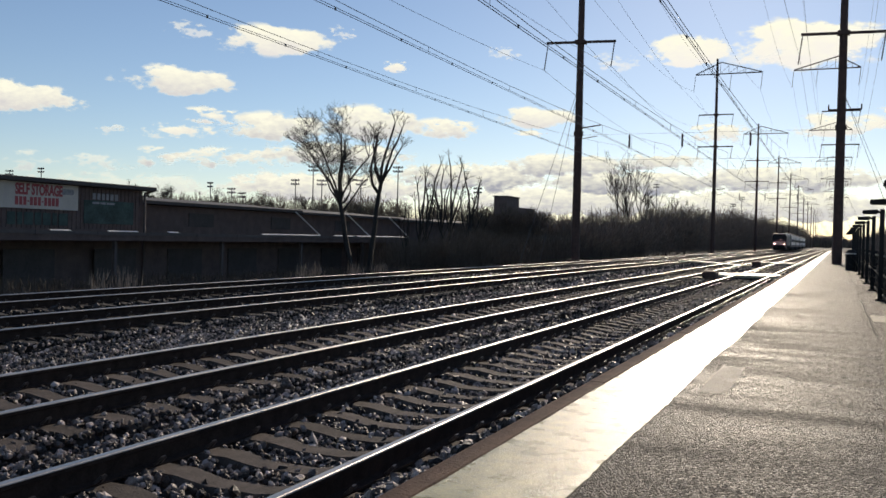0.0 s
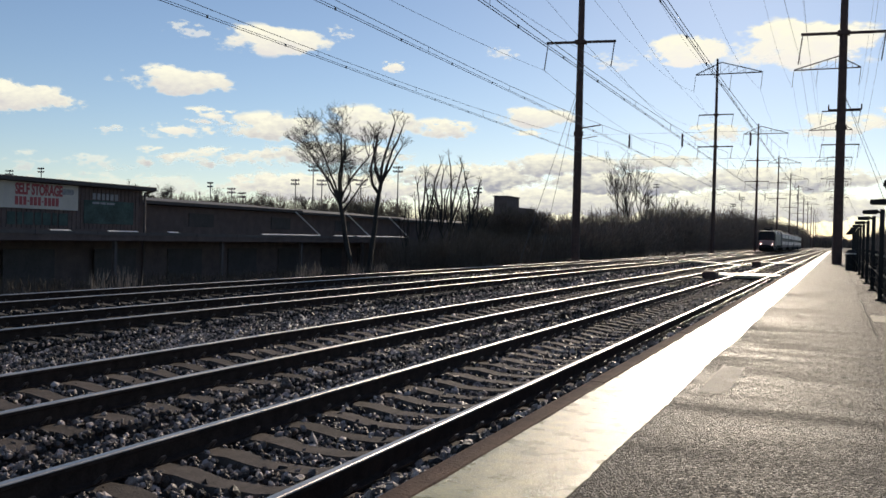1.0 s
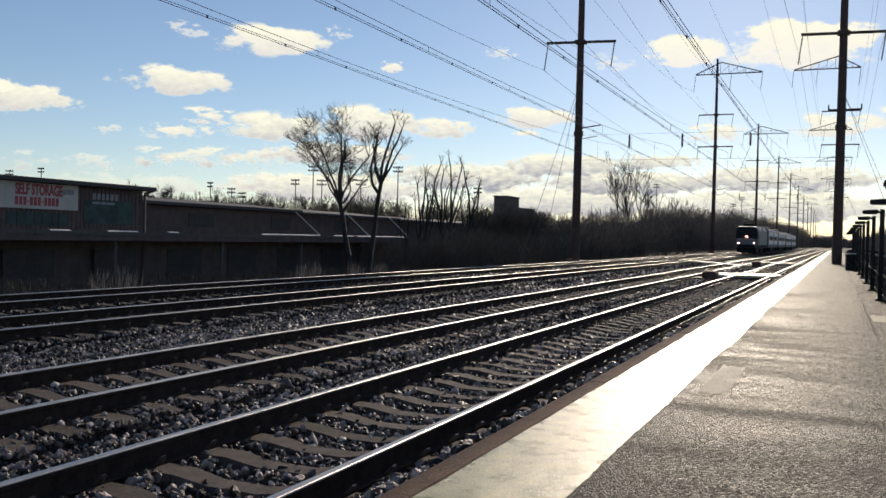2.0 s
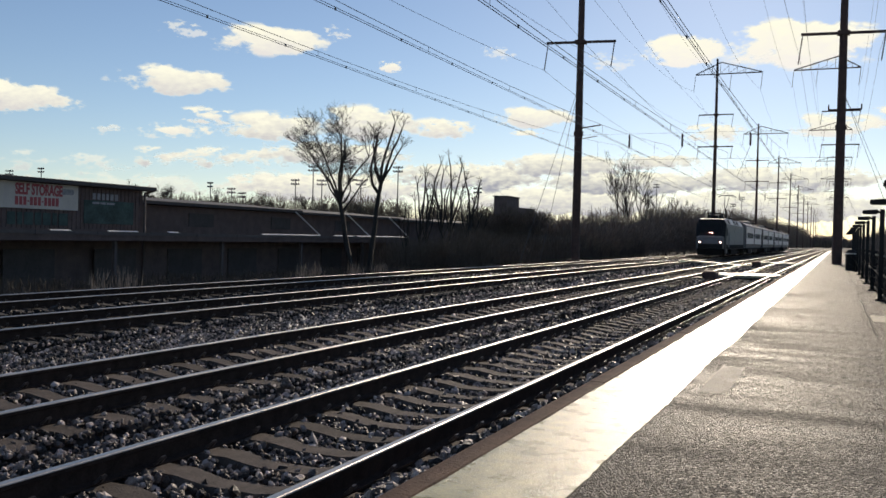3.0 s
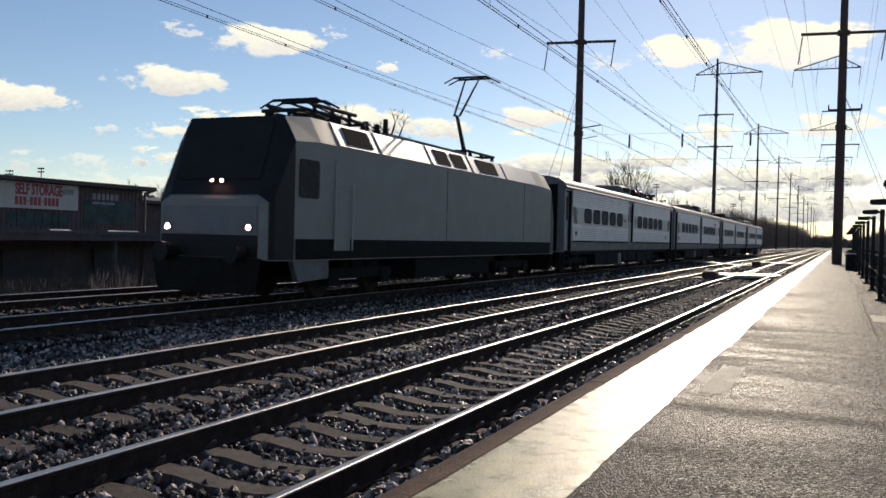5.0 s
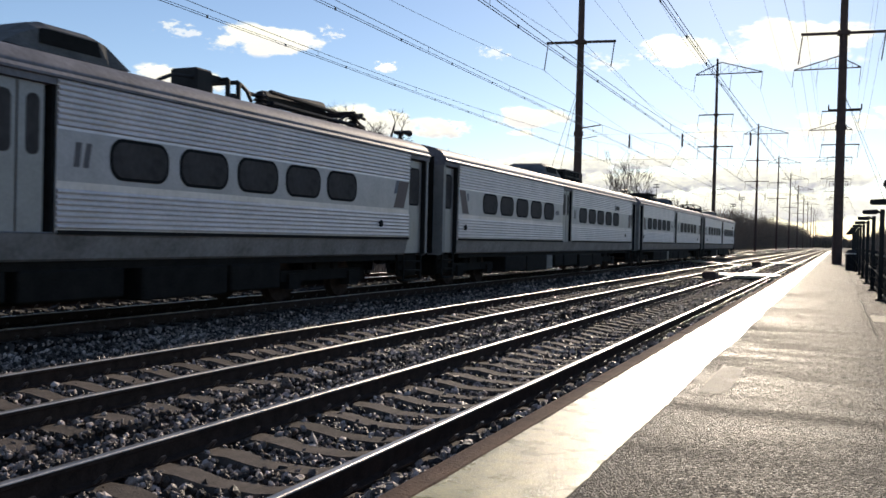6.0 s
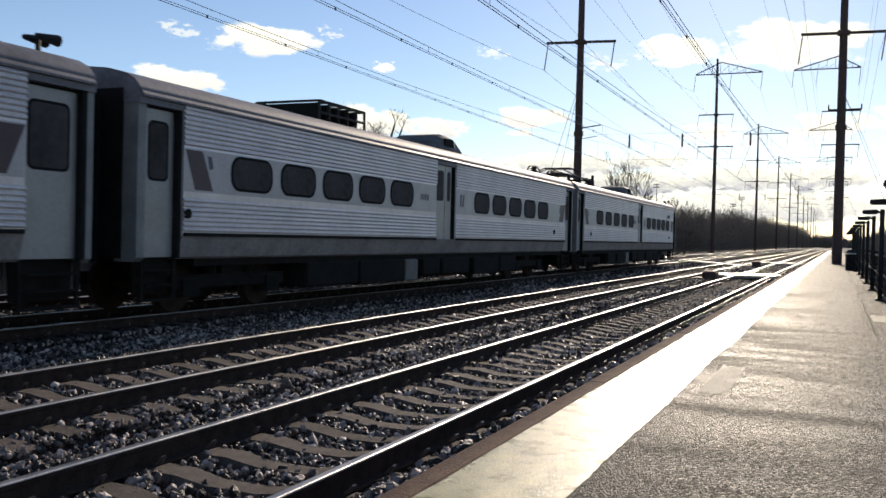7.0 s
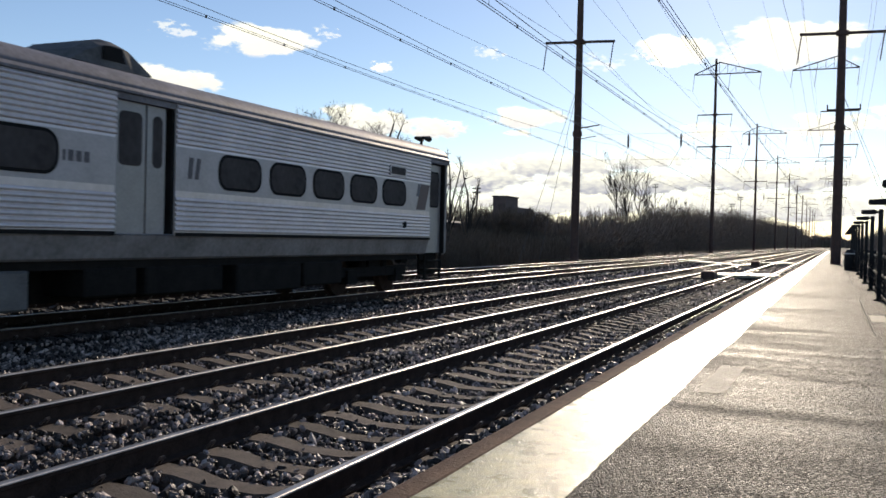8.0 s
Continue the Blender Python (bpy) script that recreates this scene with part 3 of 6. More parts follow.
def storage_shed():
    shed = thing("storage_shed", "low dark brown storage building with a faded sign board", "storage building", at=(-38, 0, 0))
    bm = bmesh.new()
    box(bm, -12, 0, 4, 42, -1.9, 3.72)
    part("wall", bm, M_SHED, shed, "dark brown metal cladding")
    bm = bmesh.new()
    for i in range(126):
        y = 4.2 + i * 0.3
        box(bm, 0, 0.03, y, y + 0.06, 1.4, 3.7)
    part("cladding_ribs", bm, M_SHED, shed)
    bm = bmesh.new()
    box(bm, -12.3, 0.55, 3.5, 42.6, 3.74, 3.98)
    bmesh.ops.bevel(bm, geom=bm.edges[:], offset=0.03, segments=1, affect="EDGES")
    part("roof", bm, M_SHED_ROOF, shed, "flat dark roof with a projecting eave")
    bm = bmesh.new()
    tube(bm, (0.12, 42.05, -1.8), (0.12, 42.05, 3.6), 0.07, n=8)
    tube(bm, (0.12, 42.05, 3.6), (0.5, 42.4, 3.75), 0.07, n=8)
    part("downpipe", bm, M_TRIM, shed, "pale metal downpipe")
    bm = bmesh.new()
    box(bm, 0.04, 0.12, 26, 36.9, 2.38, 3.72)
    sign = part("sign_board", bm, M_SIGN, shed, "white sign board with red lettering")
    letters("SELF STORAGE", 0.76, (0.123, 32.8, 3.11), M_RED, sign)
    bm = bmesh.new()
    y = 32.8
    for i, w in enumerate((0.19, 0.19, 0.19, 0.1, 0.19, 0.19, 0.19, 0.1, 0.19, 0.19, 0.19, 0.19)):
        if w > 0.15:
            box(bm, 0.12, 0.13, y, y + w, 2.55, 2.98)
        else:
            box(bm, 0.12, 0.13, y, y + w, 2.72, 2.8)
        y += w + 0.06
    part("lettering_bars", bm, M_RED, sign)
    bm = bmesh.new()
    slab_yz(bm, rounded(35.75, 36.6, 3.2, 3.5, 0.12), 0.12, 0.13)
    part("sign_emblem", bm, M_FADED, sign)
    bm = bmesh.new()
    box(bm, 0.035, 0.045, 37.4, 41.2, 1.7, 3.0)
    part("mural_patch", bm, M_TEAL, shed, "faded teal painted patch")
    y = 32.4
    for w in (0.5, 0.3, 0.55, 0.4, 0.5, 0.3, 0.6):
        bm = bmesh.new()
        box(bm, 0.035, 0.045, y, y + w, 1.55, 2.2)
        part("mural_patch", bm, M_TEAL, shed, "faded teal painted patch")
        y += w + 0.12
    bm = bmesh.new()
    y = 38.0
    for w in (0.3, 0.28, 0.3, 0.26, 0.3, 0.3):
        box(bm, 0.05, 0.06, y, y + w * 0.8, 3.05, 3.4)
        y += w + 0.05
    y = 38.0
    for w in (0.5, 0.4, 0.6):
        box(bm, 0.05, 0.06, y, y + w, 2.8, 2.92)
        y += w + 0.08
    part("faded_lettering", bm, M_FADED, shed, "weathered grey unreadable lettering")


def long_canopy():
    canopy = thing("loading_canopy", "long low loading canopy on posts along a dark wall", "canopy", at=(-36.5, 0, 0))
    bm = bmesh.new()
    box(bm, -1.4, 0.9, 0, 76, 0.8, 1.25)
    part("canopy_roof", bm, M_SHED, canopy)
    bm = bmesh.new()
    box(bm, 0.905, 0.97, 0, 3.97, 1.1, 1.28)
    me = mesh_of("fascia", bm, M_TRIM)
    for i in range(19):
        part("fascia", me, None, canopy, "grey metal fascia board", at=(0, i * 4, random.uniform(-0.02, 0.02)))
    # Pale strips added at the spots where the canopy edge catches sunlight.
    for y, w in ((24.9, 1.6), (32.9, 1.3), (36.8, 2.2), (41.5, 0.9), (50.8, 7.4), (60.4, 3.0), (64.0, 8.8)):
        bm = bmesh.new()
        extrude(bm, [(0.99, 1.285), (0.99, 1.3), (0.82, 1.36), (0.82, 1.34)], y, y + w)
        part("sunlit_edge_strip", bm, M_GLINT_BRACE, canopy, "pale strip added for the sunlit canopy edge")
    post = bmesh.new()
    box(post, -0.1, 0.1, -0.1, 0.1, -2.0, 0.8)
    me = mesh_of("post", post, M_TRIM)
    for i in range(8):
        part("post", me, None, canopy, at=(0.5, 0.5 + 9.3 * i, 0))
    bm = bmesh.new()
    box(bm, -1.45, -1.3, 42.1, 76, -2, 0.8)
    part("back_wall", bm, M_SHED, canopy)
    bm = bmesh.new()
    box(bm, -1.3, -1.2, 2, 5.2, -1.9, 0.3)
    me = mesh_of("roller_door", bm, M_SHED_ROOF)
    for i in range(12):
        part("roller_door", me, None, canopy, "dark roller door", at=(0, i * 6, 0))


def low_shed():
    shed = thing("low_shed", "long low brown shed with a shallow roof", "storage building", at=(-39.5, 0, 0))
    bm = bmesh.new()
    box(bm, -10, 0, 42.6, 78, -1.9, 3.0)
    part("wall", bm, M_SHED, shed)
    bm = bmesh.new()
    slabs = [(-10.5, 3.05), (0.6, 3.05), (0.6, 3.25), (-5, 3.7), (-10.5, 3.25)]
    extrude(bm, slabs, 42.65, 61)
    part("roof", bm, M_SHED_ROOF, shed)
    bm = bmesh.new()
    extrude(bm, [(x, z - 0.12) for x, z in slabs], 61.02, 78.4)
    part("roof", bm, M_SHED_ROOF, shed)
    bm = bmesh.new()
    box(bm, -10, -0.6, 78.42, 113, -1.9, 2.9)
    part("wall", bm, M_SHED, shed, "plain dark rear wall")
    bm = bmesh.new()
    extrude(bm, [(x - 0.6, z - 0.2) for x, z in slabs], 78.42, 113.5)
    part("roof", bm, M_SHED_ROOF, shed)
    for y in (59.5, 67.7, 75.5):
        bm = bmesh.new()
        tube(bm, (0.9, y, 3.1), (2.2, y + 1.6, 1.3), 0.05, n=5)
        part("brace", bm, M_GLINT_BRACE, shed, "slanting pale brace")
    bm = bmesh.new()
    box(bm, 0, 0.05, 44, 46.6, 1.7, 2.6)
    me = mesh_of("panel", bm, M_SHED_ROOF)
    for i in range(3):
        part("panel", me, None, shed, at=(0, 4 + i * 9.5, 0))
    house = thing("flat_roofed_block", "dark flat-roofed brick block behind the scrub", "building", at=(-40, 0, 0))
    bm = bmesh.new()
    box(bm, -1.8, 0, 112, 117, -1.9, 6.9)
    part("tower", bm, M_SHED, house)
    bm = bmesh.new()
    box(bm, -2.6, 0, 117.02, 124, -1.9, 5.7)
    part("wing", bm, M_SHED, house)
    bm = bmesh.new()
    box(bm, -1.95, 0.12, 111.9, 117.1, 6.91, 7.05)
    part("coping", bm, M_SHED_ROOF, house)


storage_shed()
long_canopy()
low_shed()

# ---- bare trees and scrub ----


def branch_tubes(segs, sides):
    verts, faces = [], []
    for a, b, r0, r1 in segs:
        d = (b - a).normalized()
        u = d.orthogonal().normalized()
        w = d.cross(u)
        k = len(verts)
        for p, r in ((a, r0), (b, r1)):
            for i in range(sides):
                g = 2 * math.pi * i / sides
                verts.append(p + r * (math.cos(g) * u + math.sin(g) * w))
        for i in range(sides):
            faces.append((k + i, k + (i + 1) % sides, k + sides + (i + 1) % sides, k + sides + i))
    return verts, faces


def grow(rnd, segs, p, d, length, r, level, top, spread, rise=0.25, kids=(2, 3)):
    n = 4 if level > 1 else 3
    for i in range(n):
        q = p + d * (length / n)
        r2 = r * (0.88 if level < top else 0.93)
        segs.append((p.copy(), q.copy(), r, r2, level))
        d = (d + Vector((rnd.gauss(0, 0.13), rnd.gauss(0, 0.13), rnd.gauss(0.02, 0.07)))).normalized()
        if level > 0 and i >= 1 and rnd.random() < 0.6:
            e = (d + Vector((rnd.gauss(0, spread), rnd.gauss(0, spread), rnd.uniform(-0.1, rise + 0.2)))).normalized()
            grow(rnd, segs, q, e, length * rnd.uniform(0.45, 0.7), r2 * 0.55, level - 1, top, spread, rise, kids)
        p, r = q, r2
    if level > 0:
        for i in range(rnd.randint(*kids)):
            e = (d + Vector((rnd.gauss(0, spread), rnd.gauss(0, spread), rnd.uniform(0, rise)))).normalized()
            grow(rnd, segs, p, e, length * rnd.uniform(0.6, 0.85), r * 0.72, level - 1, top, spread, rise, kids)


def tree_object(segs, at, cut, label, thin=0.009):
    tree = thing("tree", label, "tree", at=at)
    v, f = branch_tubes([g[:4] for g in segs if g[4] >= cut], 7)
    part("trunk", raw_mesh("trunk", v, f, M_BARK), None, tree)
    v, f = branch_tubes([(a, b, max(r0, thin), max(r1, thin * 0.8)) for a, b, r0, r1, lv in segs if lv < cut], 4)
    part("crown", raw_mesh("crown", v, f, M_BARK), None, tree)
    return tree


def bare_tree(at, height, seed, levels=5, spread=0.45, trunk_r=0.2, lean=(0, 0), label="bare winter tree with fine spreading twigs", kids=(2, 3), first=0.3, thin=0.009):
    rnd = random.Random(seed)
    segs = []
    d = Vector((lean[0], lean[1], 1)).normalized()
    grow(rnd, segs, Vector((0, 0, -0.3)), d, height * first, trunk_r, levels, levels, spread, 0.3, kids)
    k = height / max(g[1].z for g in segs)
    return tree_object([(a * k, b * k, r0, r1, lv) for a, b, r0, r1, lv in segs], at, levels - 1, label, thin)


ACROSS = Vector((0.917, 0.4, 0))
ALONG = Vector((-0.4, 0.917, 0))


def limb(rnd, segs, p, d, length, r, bend, twigs, every, spread, twig_len, bare=0.35):
    """One long limb that bends as it rises; twigs start past its bare lower part."""
    n = max(6, int(length / 0.45))
    for i in range(n):
        q = p + d * (length / n)
        r2 = max(0.014, r * (1 - 0.75 / n))
        segs.append((p.copy(), q.copy(), r * 1.15, r2 * 1.15, 9))
        d = (d + bend / n + Vector((rnd.gauss(0, 0.1), rnd.gauss(0, 0.1), rnd.gauss(0, 0.04)))).normalized()
        if i > n * bare and rnd.random() < every:
            e = (d * 0.5 + Vector((rnd.gauss(0, spread), rnd.gauss(0, spread), rnd.uniform(-0.1, 0.5)))).normalized()
            grow(rnd, segs, q, e, twig_len * rnd.uniform(0.6, 1.2), min(0.024, r2 * 0.5), twigs, 8, 0.6, 0.2, (2, 3))
        p, r = q, r2
    if twigs:
        for i in range(3):
            e = (d + Vector((rnd.gauss(0, spread * 0.7), rnd.gauss(0, spread * 0.7), 0.2))).normalized()
            grow(rnd, segs, p, e, twig_len, min(0.026, r * 0.8), twigs, 8, 0.6, 0.2, (2, 3))
    return p


def limbed_tree(at, trunk, trunk_r, limbs, seed, label, twigs, every, twig_len, spread=0.7):
    """trunk: lean along y and length; limbs: how far up the trunk, x and y lean, length, radius, bend along y."""
    rnd = random.Random(seed)
    segs, path = [], []
    lean, length = trunk
    p, d, n = Vector((0, 0, -0.4)), (ACROSS * lean + Vector((0, 0, 1))).normalized(), 10
    for i in range(n):
        q = p + d * (length / n)
        segs.append((p.copy(), q.copy(), trunk_r * (1.15 - 0.35 * i / n), trunk_r * (1.15 - 0.35 * (i + 1) / n), 9))
        d = (d + Vector((rnd.gauss(0, 0.03), rnd.gauss(0, 0.03), 0))).normalized()
        path.append(q)
        p = q
    for up, lx, ly, ll, r, bend in limbs:
        start = path[min(n - 1, int(up * n))]
        limb(rnd, segs, start.copy(), (ALONG * lx + ACROSS * ly + Vector((0, 0, 1))).normalized(), ll, r, ACROSS * bend + Vector((0, 0, 0.35)), twigs, every, spread, twig_len)
    return tree_object(segs, at, 9, label, 0.0075)


def scrub(name, n, place, height, width, mat, label, lean=0.35):
    """Winter brush: many thin stems and twigs, each a narrow three-sided spike."""
    p = place(n)
    h = height * rng.uniform(0.35, 1.0, n) * p[:, 3]
    ang, tilt = rng.uniform(0, 2 * np.pi, n), np.abs(rng.normal(0, lean, n))
    d = np.stack([np.sin(tilt) * np.cos(ang), np.sin(tilt) * np.sin(ang), np.cos(tilt)], -1)
    up = rng.uniform(0, 0.75, n) * h
    base = p[:, :3] + np.stack([np.zeros(n), np.zeros(n), up], -1)
    tip = base + d * (h - up)[:, None]
    w = width * rng.uniform(0.5, 1.4, n)[:, None]
    g = rng.uniform(0, 2 * np.pi, n)
    u = np.stack([np.cos(g), np.sin(g), 0 * g], -1) * w
    s = np.stack([-np.sin(g), np.cos(g), 0 * g], -1) * w
    tri = np.stack([base - u, base + u, tip, base + u, base + s, tip, base + s, base - u, tip], 1).reshape(-1, 3)
    tagged(new(name, soup(name, tri, 3, mat)), label, "scrub", kind="stuff")


def clumps(name, centres, per, mat, label, width):
    """Rounded bare crowns: thin twigs that fan up and out from many points inside each crown. centres: rows of x, y, z, radius, height."""
    n = len(centres) * per
    c = np.repeat(np.asarray(centres), per, axis=0)
    v = rng.normal(size=(n, 3))
    v /= np.linalg.norm(v, axis=1)[:, None]
    k = rng.uniform(0, 1, n) ** 0.45
    p = c[:, :3] + v * (k * c[:, 3])[:, None] * np.stack([np.ones(n), np.ones(n), c[:, 4] / c[:, 3]], -1)
    d = v + np.array([0, 0, 0.9]) + rng.normal(0, 0.35, (n, 3))
    d /= np.linalg.norm(d, axis=1)[:, None]
    ln = (c[:, 3] * rng.uniform(0.25, 0.7, n))[:, None]
    g = np.cross(d, rng.normal(size=(n, 3)))
    g *= (width * rng.uniform(0.5, 1.3, n) / np.linalg.norm(g, axis=1))[:, None]
    h = np.cross(d, g)
    a, b = p - d * ln * 0.5, p + d * ln * 0.5
    tri = np.stack([a - g, a + g, b, a + g, a + h, b, a + h, a - g, b], 1).reshape(-1, 3)
    tagged(new(name, soup(name, tri, 3, mat)), label, "scrub", kind="stuff")


def lumps(y, seed, step):
    """Uneven growth along y, between about 0.4 and 1.2."""
    return np.array([0.8 + 0.45 * noise.noise(Vector((v / step, seed, 0))) + 0.25 * noise.noise(Vector((v / step * 3.7, seed, 5))) for v in y])


def woods():
    def near_bank(n):
        y = rng.uniform(8, 110, n)
        return np.stack([rng.uniform(-31, -22.5, n), y, np.full(n, -1.2), lumps(y, 1.0, 9)], -1)

    def middle(n):
        y = 64 + 60 * rng.uniform(0, 1, n)
        return np.stack([-30 + rng.uniform(-5, 6, n), y, np.full(n, -1.4), lumps(y, 2.0, 7)], -1)

    def hill(n):
        y = 100 + 560 * rng.uniform(0, 1, n) ** 1.3
        return np.stack([-27 - 0.02 * y + rng.uniform(-14, 5, n), y, np.full(n, -1.0), lumps(y, 3.0, 22) * np.clip(0.5 + (y - 95) * 0.0045, 0.45, 1.05)], -1)

    def far_left(n):
        x = rng.uniform(-190, -60, n)
        return np.stack([x, 150 + 0.35 * x + rng.uniform(0, 14, n), np.full(n, -1.5), lumps(x, 4.0, 12)], -1)

    def right_side(n):
        y = 75 + 420 * rng.uniform(0, 1, n) ** 1.4
        return np.stack([4.3 + 0.012 * y + rng.uniform(0, 6, n), y, np.full(n, -0.4), lumps(y, 5.0, 22)], -1)

    def end_wood(n):
        x = rng.uniform(-60, 60, n)
        return np.stack([x, 900 + rng.uniform(0, 40, n), np.full(n, -1.0), lumps(x, 6.0, 25)], -1)

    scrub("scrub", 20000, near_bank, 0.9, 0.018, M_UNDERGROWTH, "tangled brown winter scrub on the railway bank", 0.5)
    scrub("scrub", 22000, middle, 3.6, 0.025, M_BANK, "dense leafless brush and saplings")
    scrub("scrub", 40000, hill, 8.5, 0.04, M_TWIG, "distant bare woodland along the tracks", 0.42)
    rows = []
    for i in range(260):
        x = rng.uniform(-175, -50)
        h = 8.0 + 1.2 * noise.noise(Vector((x / 9, 3, 1))) + 0.7 * rng.normal()
        rows.append((x, 150 + 0.3 * x + rng.uniform(0, 20), h - 4.2, rng.uniform(1.6, 2.8), 3.4))
    clumps("far_treetops", rows, 420, M_BRUSH, "far bare treetops behind the sheds", 0.045)
    for i, (x, h) in enumerate(((-124, 12.5), (-121, 11), (-148, 12.5), (-133, 11), (-118, 12), (-104, 11), (-86, 10.5))):
        bare_tree((x, 145 + 0.1 * x, -1.5), h, 90 + i, 5, 0.42, 0.2, (0, 0), "far bare tree behind the sheds", first=0.3, thin=0.022)
    rows = []
    for i in range(560):
        y = 96 + 560 * rng.uniform() ** 1.35
        h = (4.6 + 0.046 * (min(y, 235) - 95) + 0.006 * max(0, y - 235)) * (1 + 0.2 * noise.noise(Vector((y / 16, 5, 2)))) + rng.normal() * 0.5
        rows.append((-28 + 0.012 * y + rng.uniform(-7, 2), y, h * 0.55 - 1, rng.uniform(1.5, 3.2) * (1 + y / 900), h * 0.5))
    clumps("bare_woodland", rows, 200, M_TWIG, "dense bare woodland edge along the tracks", 0.04)
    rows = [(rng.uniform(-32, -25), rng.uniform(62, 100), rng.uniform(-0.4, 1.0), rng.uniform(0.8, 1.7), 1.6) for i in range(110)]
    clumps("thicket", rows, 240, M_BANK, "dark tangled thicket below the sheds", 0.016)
    rows = []
    for i in range(130):
        y = rng.uniform(83, 110)
        top = 5.0 + 0.6 * noise.noise(Vector((y / 5, 2, 7))) - 1.6 * max(0, (86 - y) / 3)
        rows.append((rng.uniform(-34.5, -31.5), y, rng.uniform(-0.8, top - 1.3), rng.uniform(0.9, 1.5), 1.5))
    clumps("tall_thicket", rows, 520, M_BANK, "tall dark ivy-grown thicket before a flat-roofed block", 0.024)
    scrub("scrub", 16000, right_side, 7.0, 0.05, M_TWIG, "bare brush beyond the platform fence")
    def verge(n):
        y = rng.uniform(11, 78, n)
        return np.stack([rng.uniform(1.35, 2.8, n), y, np.full(n, -0.3), lumps(y, 7.0, 6)], -1)
    scrub("scrub", 14000, verge, 2.0, 0.014, M_TWIG, "low tangled brush behind the platform fence", 0.5)
    scrub("scrub", 9000, end_wood, 16, 0.4, M_TWIG, "wooded skyline at the end of the line", 0.2)
    limbed_tree((-33, 59.0, -1.6), (-0.25, 5.8), 0.2,
                ((0.99, 0.1, -0.45, 4.6, 0.1, 0.1), (0.99, -0.2, -0.12, 5.0, 0.11, -0.05), (0.99, 0.2, 0.08, 4.9, 0.12, 0.15), (0.97, -0.3, 0.2, 4.3, 0.09, 0.4), (0.99, 0.3, -0.75, 4.0, 0.07, 0.0),
                 (0.95, 0.0, 1.3, 1.9, 0.08, -0.8), (0.85, 0.3, 0.7, 2.6, 0.08, -0.2), (0.99, -0.4, -0.3, 5.2, 0.08, -0.3), (0.95, 0.1, -1.1, 1.6, 0.05, 0.2)),
                3, "bare winter tree with a dense rounded twig crown", 3, 0.95, 1.0, 1.0)
    limbed_tree((-33.5, 62.3, -1.6), (0.0, 7.5), 0.2,
                ((0.84, 0.0, -0.75, 4.9, 0.12, 0.85), (0.95, 0.3, -0.2, 3.6, 0.08, -0.2), (0.99, -0.1, 0.0, 5.0, 0.12, 0.05), (0.99, 0.2, 0.3, 4.8, 0.11, 0.25), (0.99, -0.3, 0.5, 3.4, 0.1, 0.2),
                 (0.97, 0.1, -0.45, 3.9, 0.09, 0.45), (0.9, -0.2, 0.5, 2.4, 0.07, -0.2)),
                8, "bare winter tree with pruned upright limbs", 2, 0.45, 0.6, 0.7)
    for i, (y, h, r, ly) in enumerate(((66.5, 5.4, 0.08, -0.1), (70.2, 8.4, 0.11, 0.05), (72.4, 9.0, 0.12, 0.06), (74.2, 10.2, 0.13, -0.03), (75.6, 10.8, 0.12, 0.02), (77.6, 9.8, 0.13, 0.08), (81.4, 7.0, 0.1, -0.05), (83.4, 6.6, 0.1, 0.12))):
        limbed_tree((-33 + random.uniform(-1, 1), y, -1.6), (ly, h * 0.5), r, ((0.95, 0.1, ly - 0.1, h * 0.5, r * 0.8, 0.1), (0.75, -0.1, 0.25, h * 0.42, r * 0.6, -0.1), (0.6, 0.2, -0.3, h * 0.42, r * 0.7, 0.2), (0.85, 0.0, 0.1, h * 0.5, r * 0.75, 0.0), (0.5, -0.2, 0.4, h * 0.4, r * 0.65, -0.3)),
                    40 + i, "slender pollarded sapling without leaves beside the sheds", 1, 0.35, 0.6, 0.5)
    for i, (x, y, h) in enumerate(((-31, 138, 14.5), (-31, 147, 17.3), (-30, 152, 16), (-29, 170, 13.5), (-28, 185, 12.5))):
        bare_tree((x, y, -1), h, 70 + i, 4, 0.24, 0.2, (random.uniform(-0.2, 0.05), random.uniform(-0.1, 0.1)), "tall bare tree rising above the scrub", first=0.4, thin=0.02)

    def reeds(n):
        c = np.array([(-22.0, 22.5), (-21.6, 34.0), (-21.8, 35.3), (-21.5, 38.5), (-21.5, 41.0), (-22.0, 23.6)])
        k = rng.integers(0, len(c), n)
        return np.stack([c[k, 0] + rng.normal(0, 0.2, n), c[k, 1] + rng.normal(0, 0.22, n), np.full(n, -0.95), np.ones(n)], -1)
    scrub("reed_tufts", 420, reeds, 1.25, 0.02, M_REED, "pale dry reed plumes beside the tracks", 0.15)


woods()


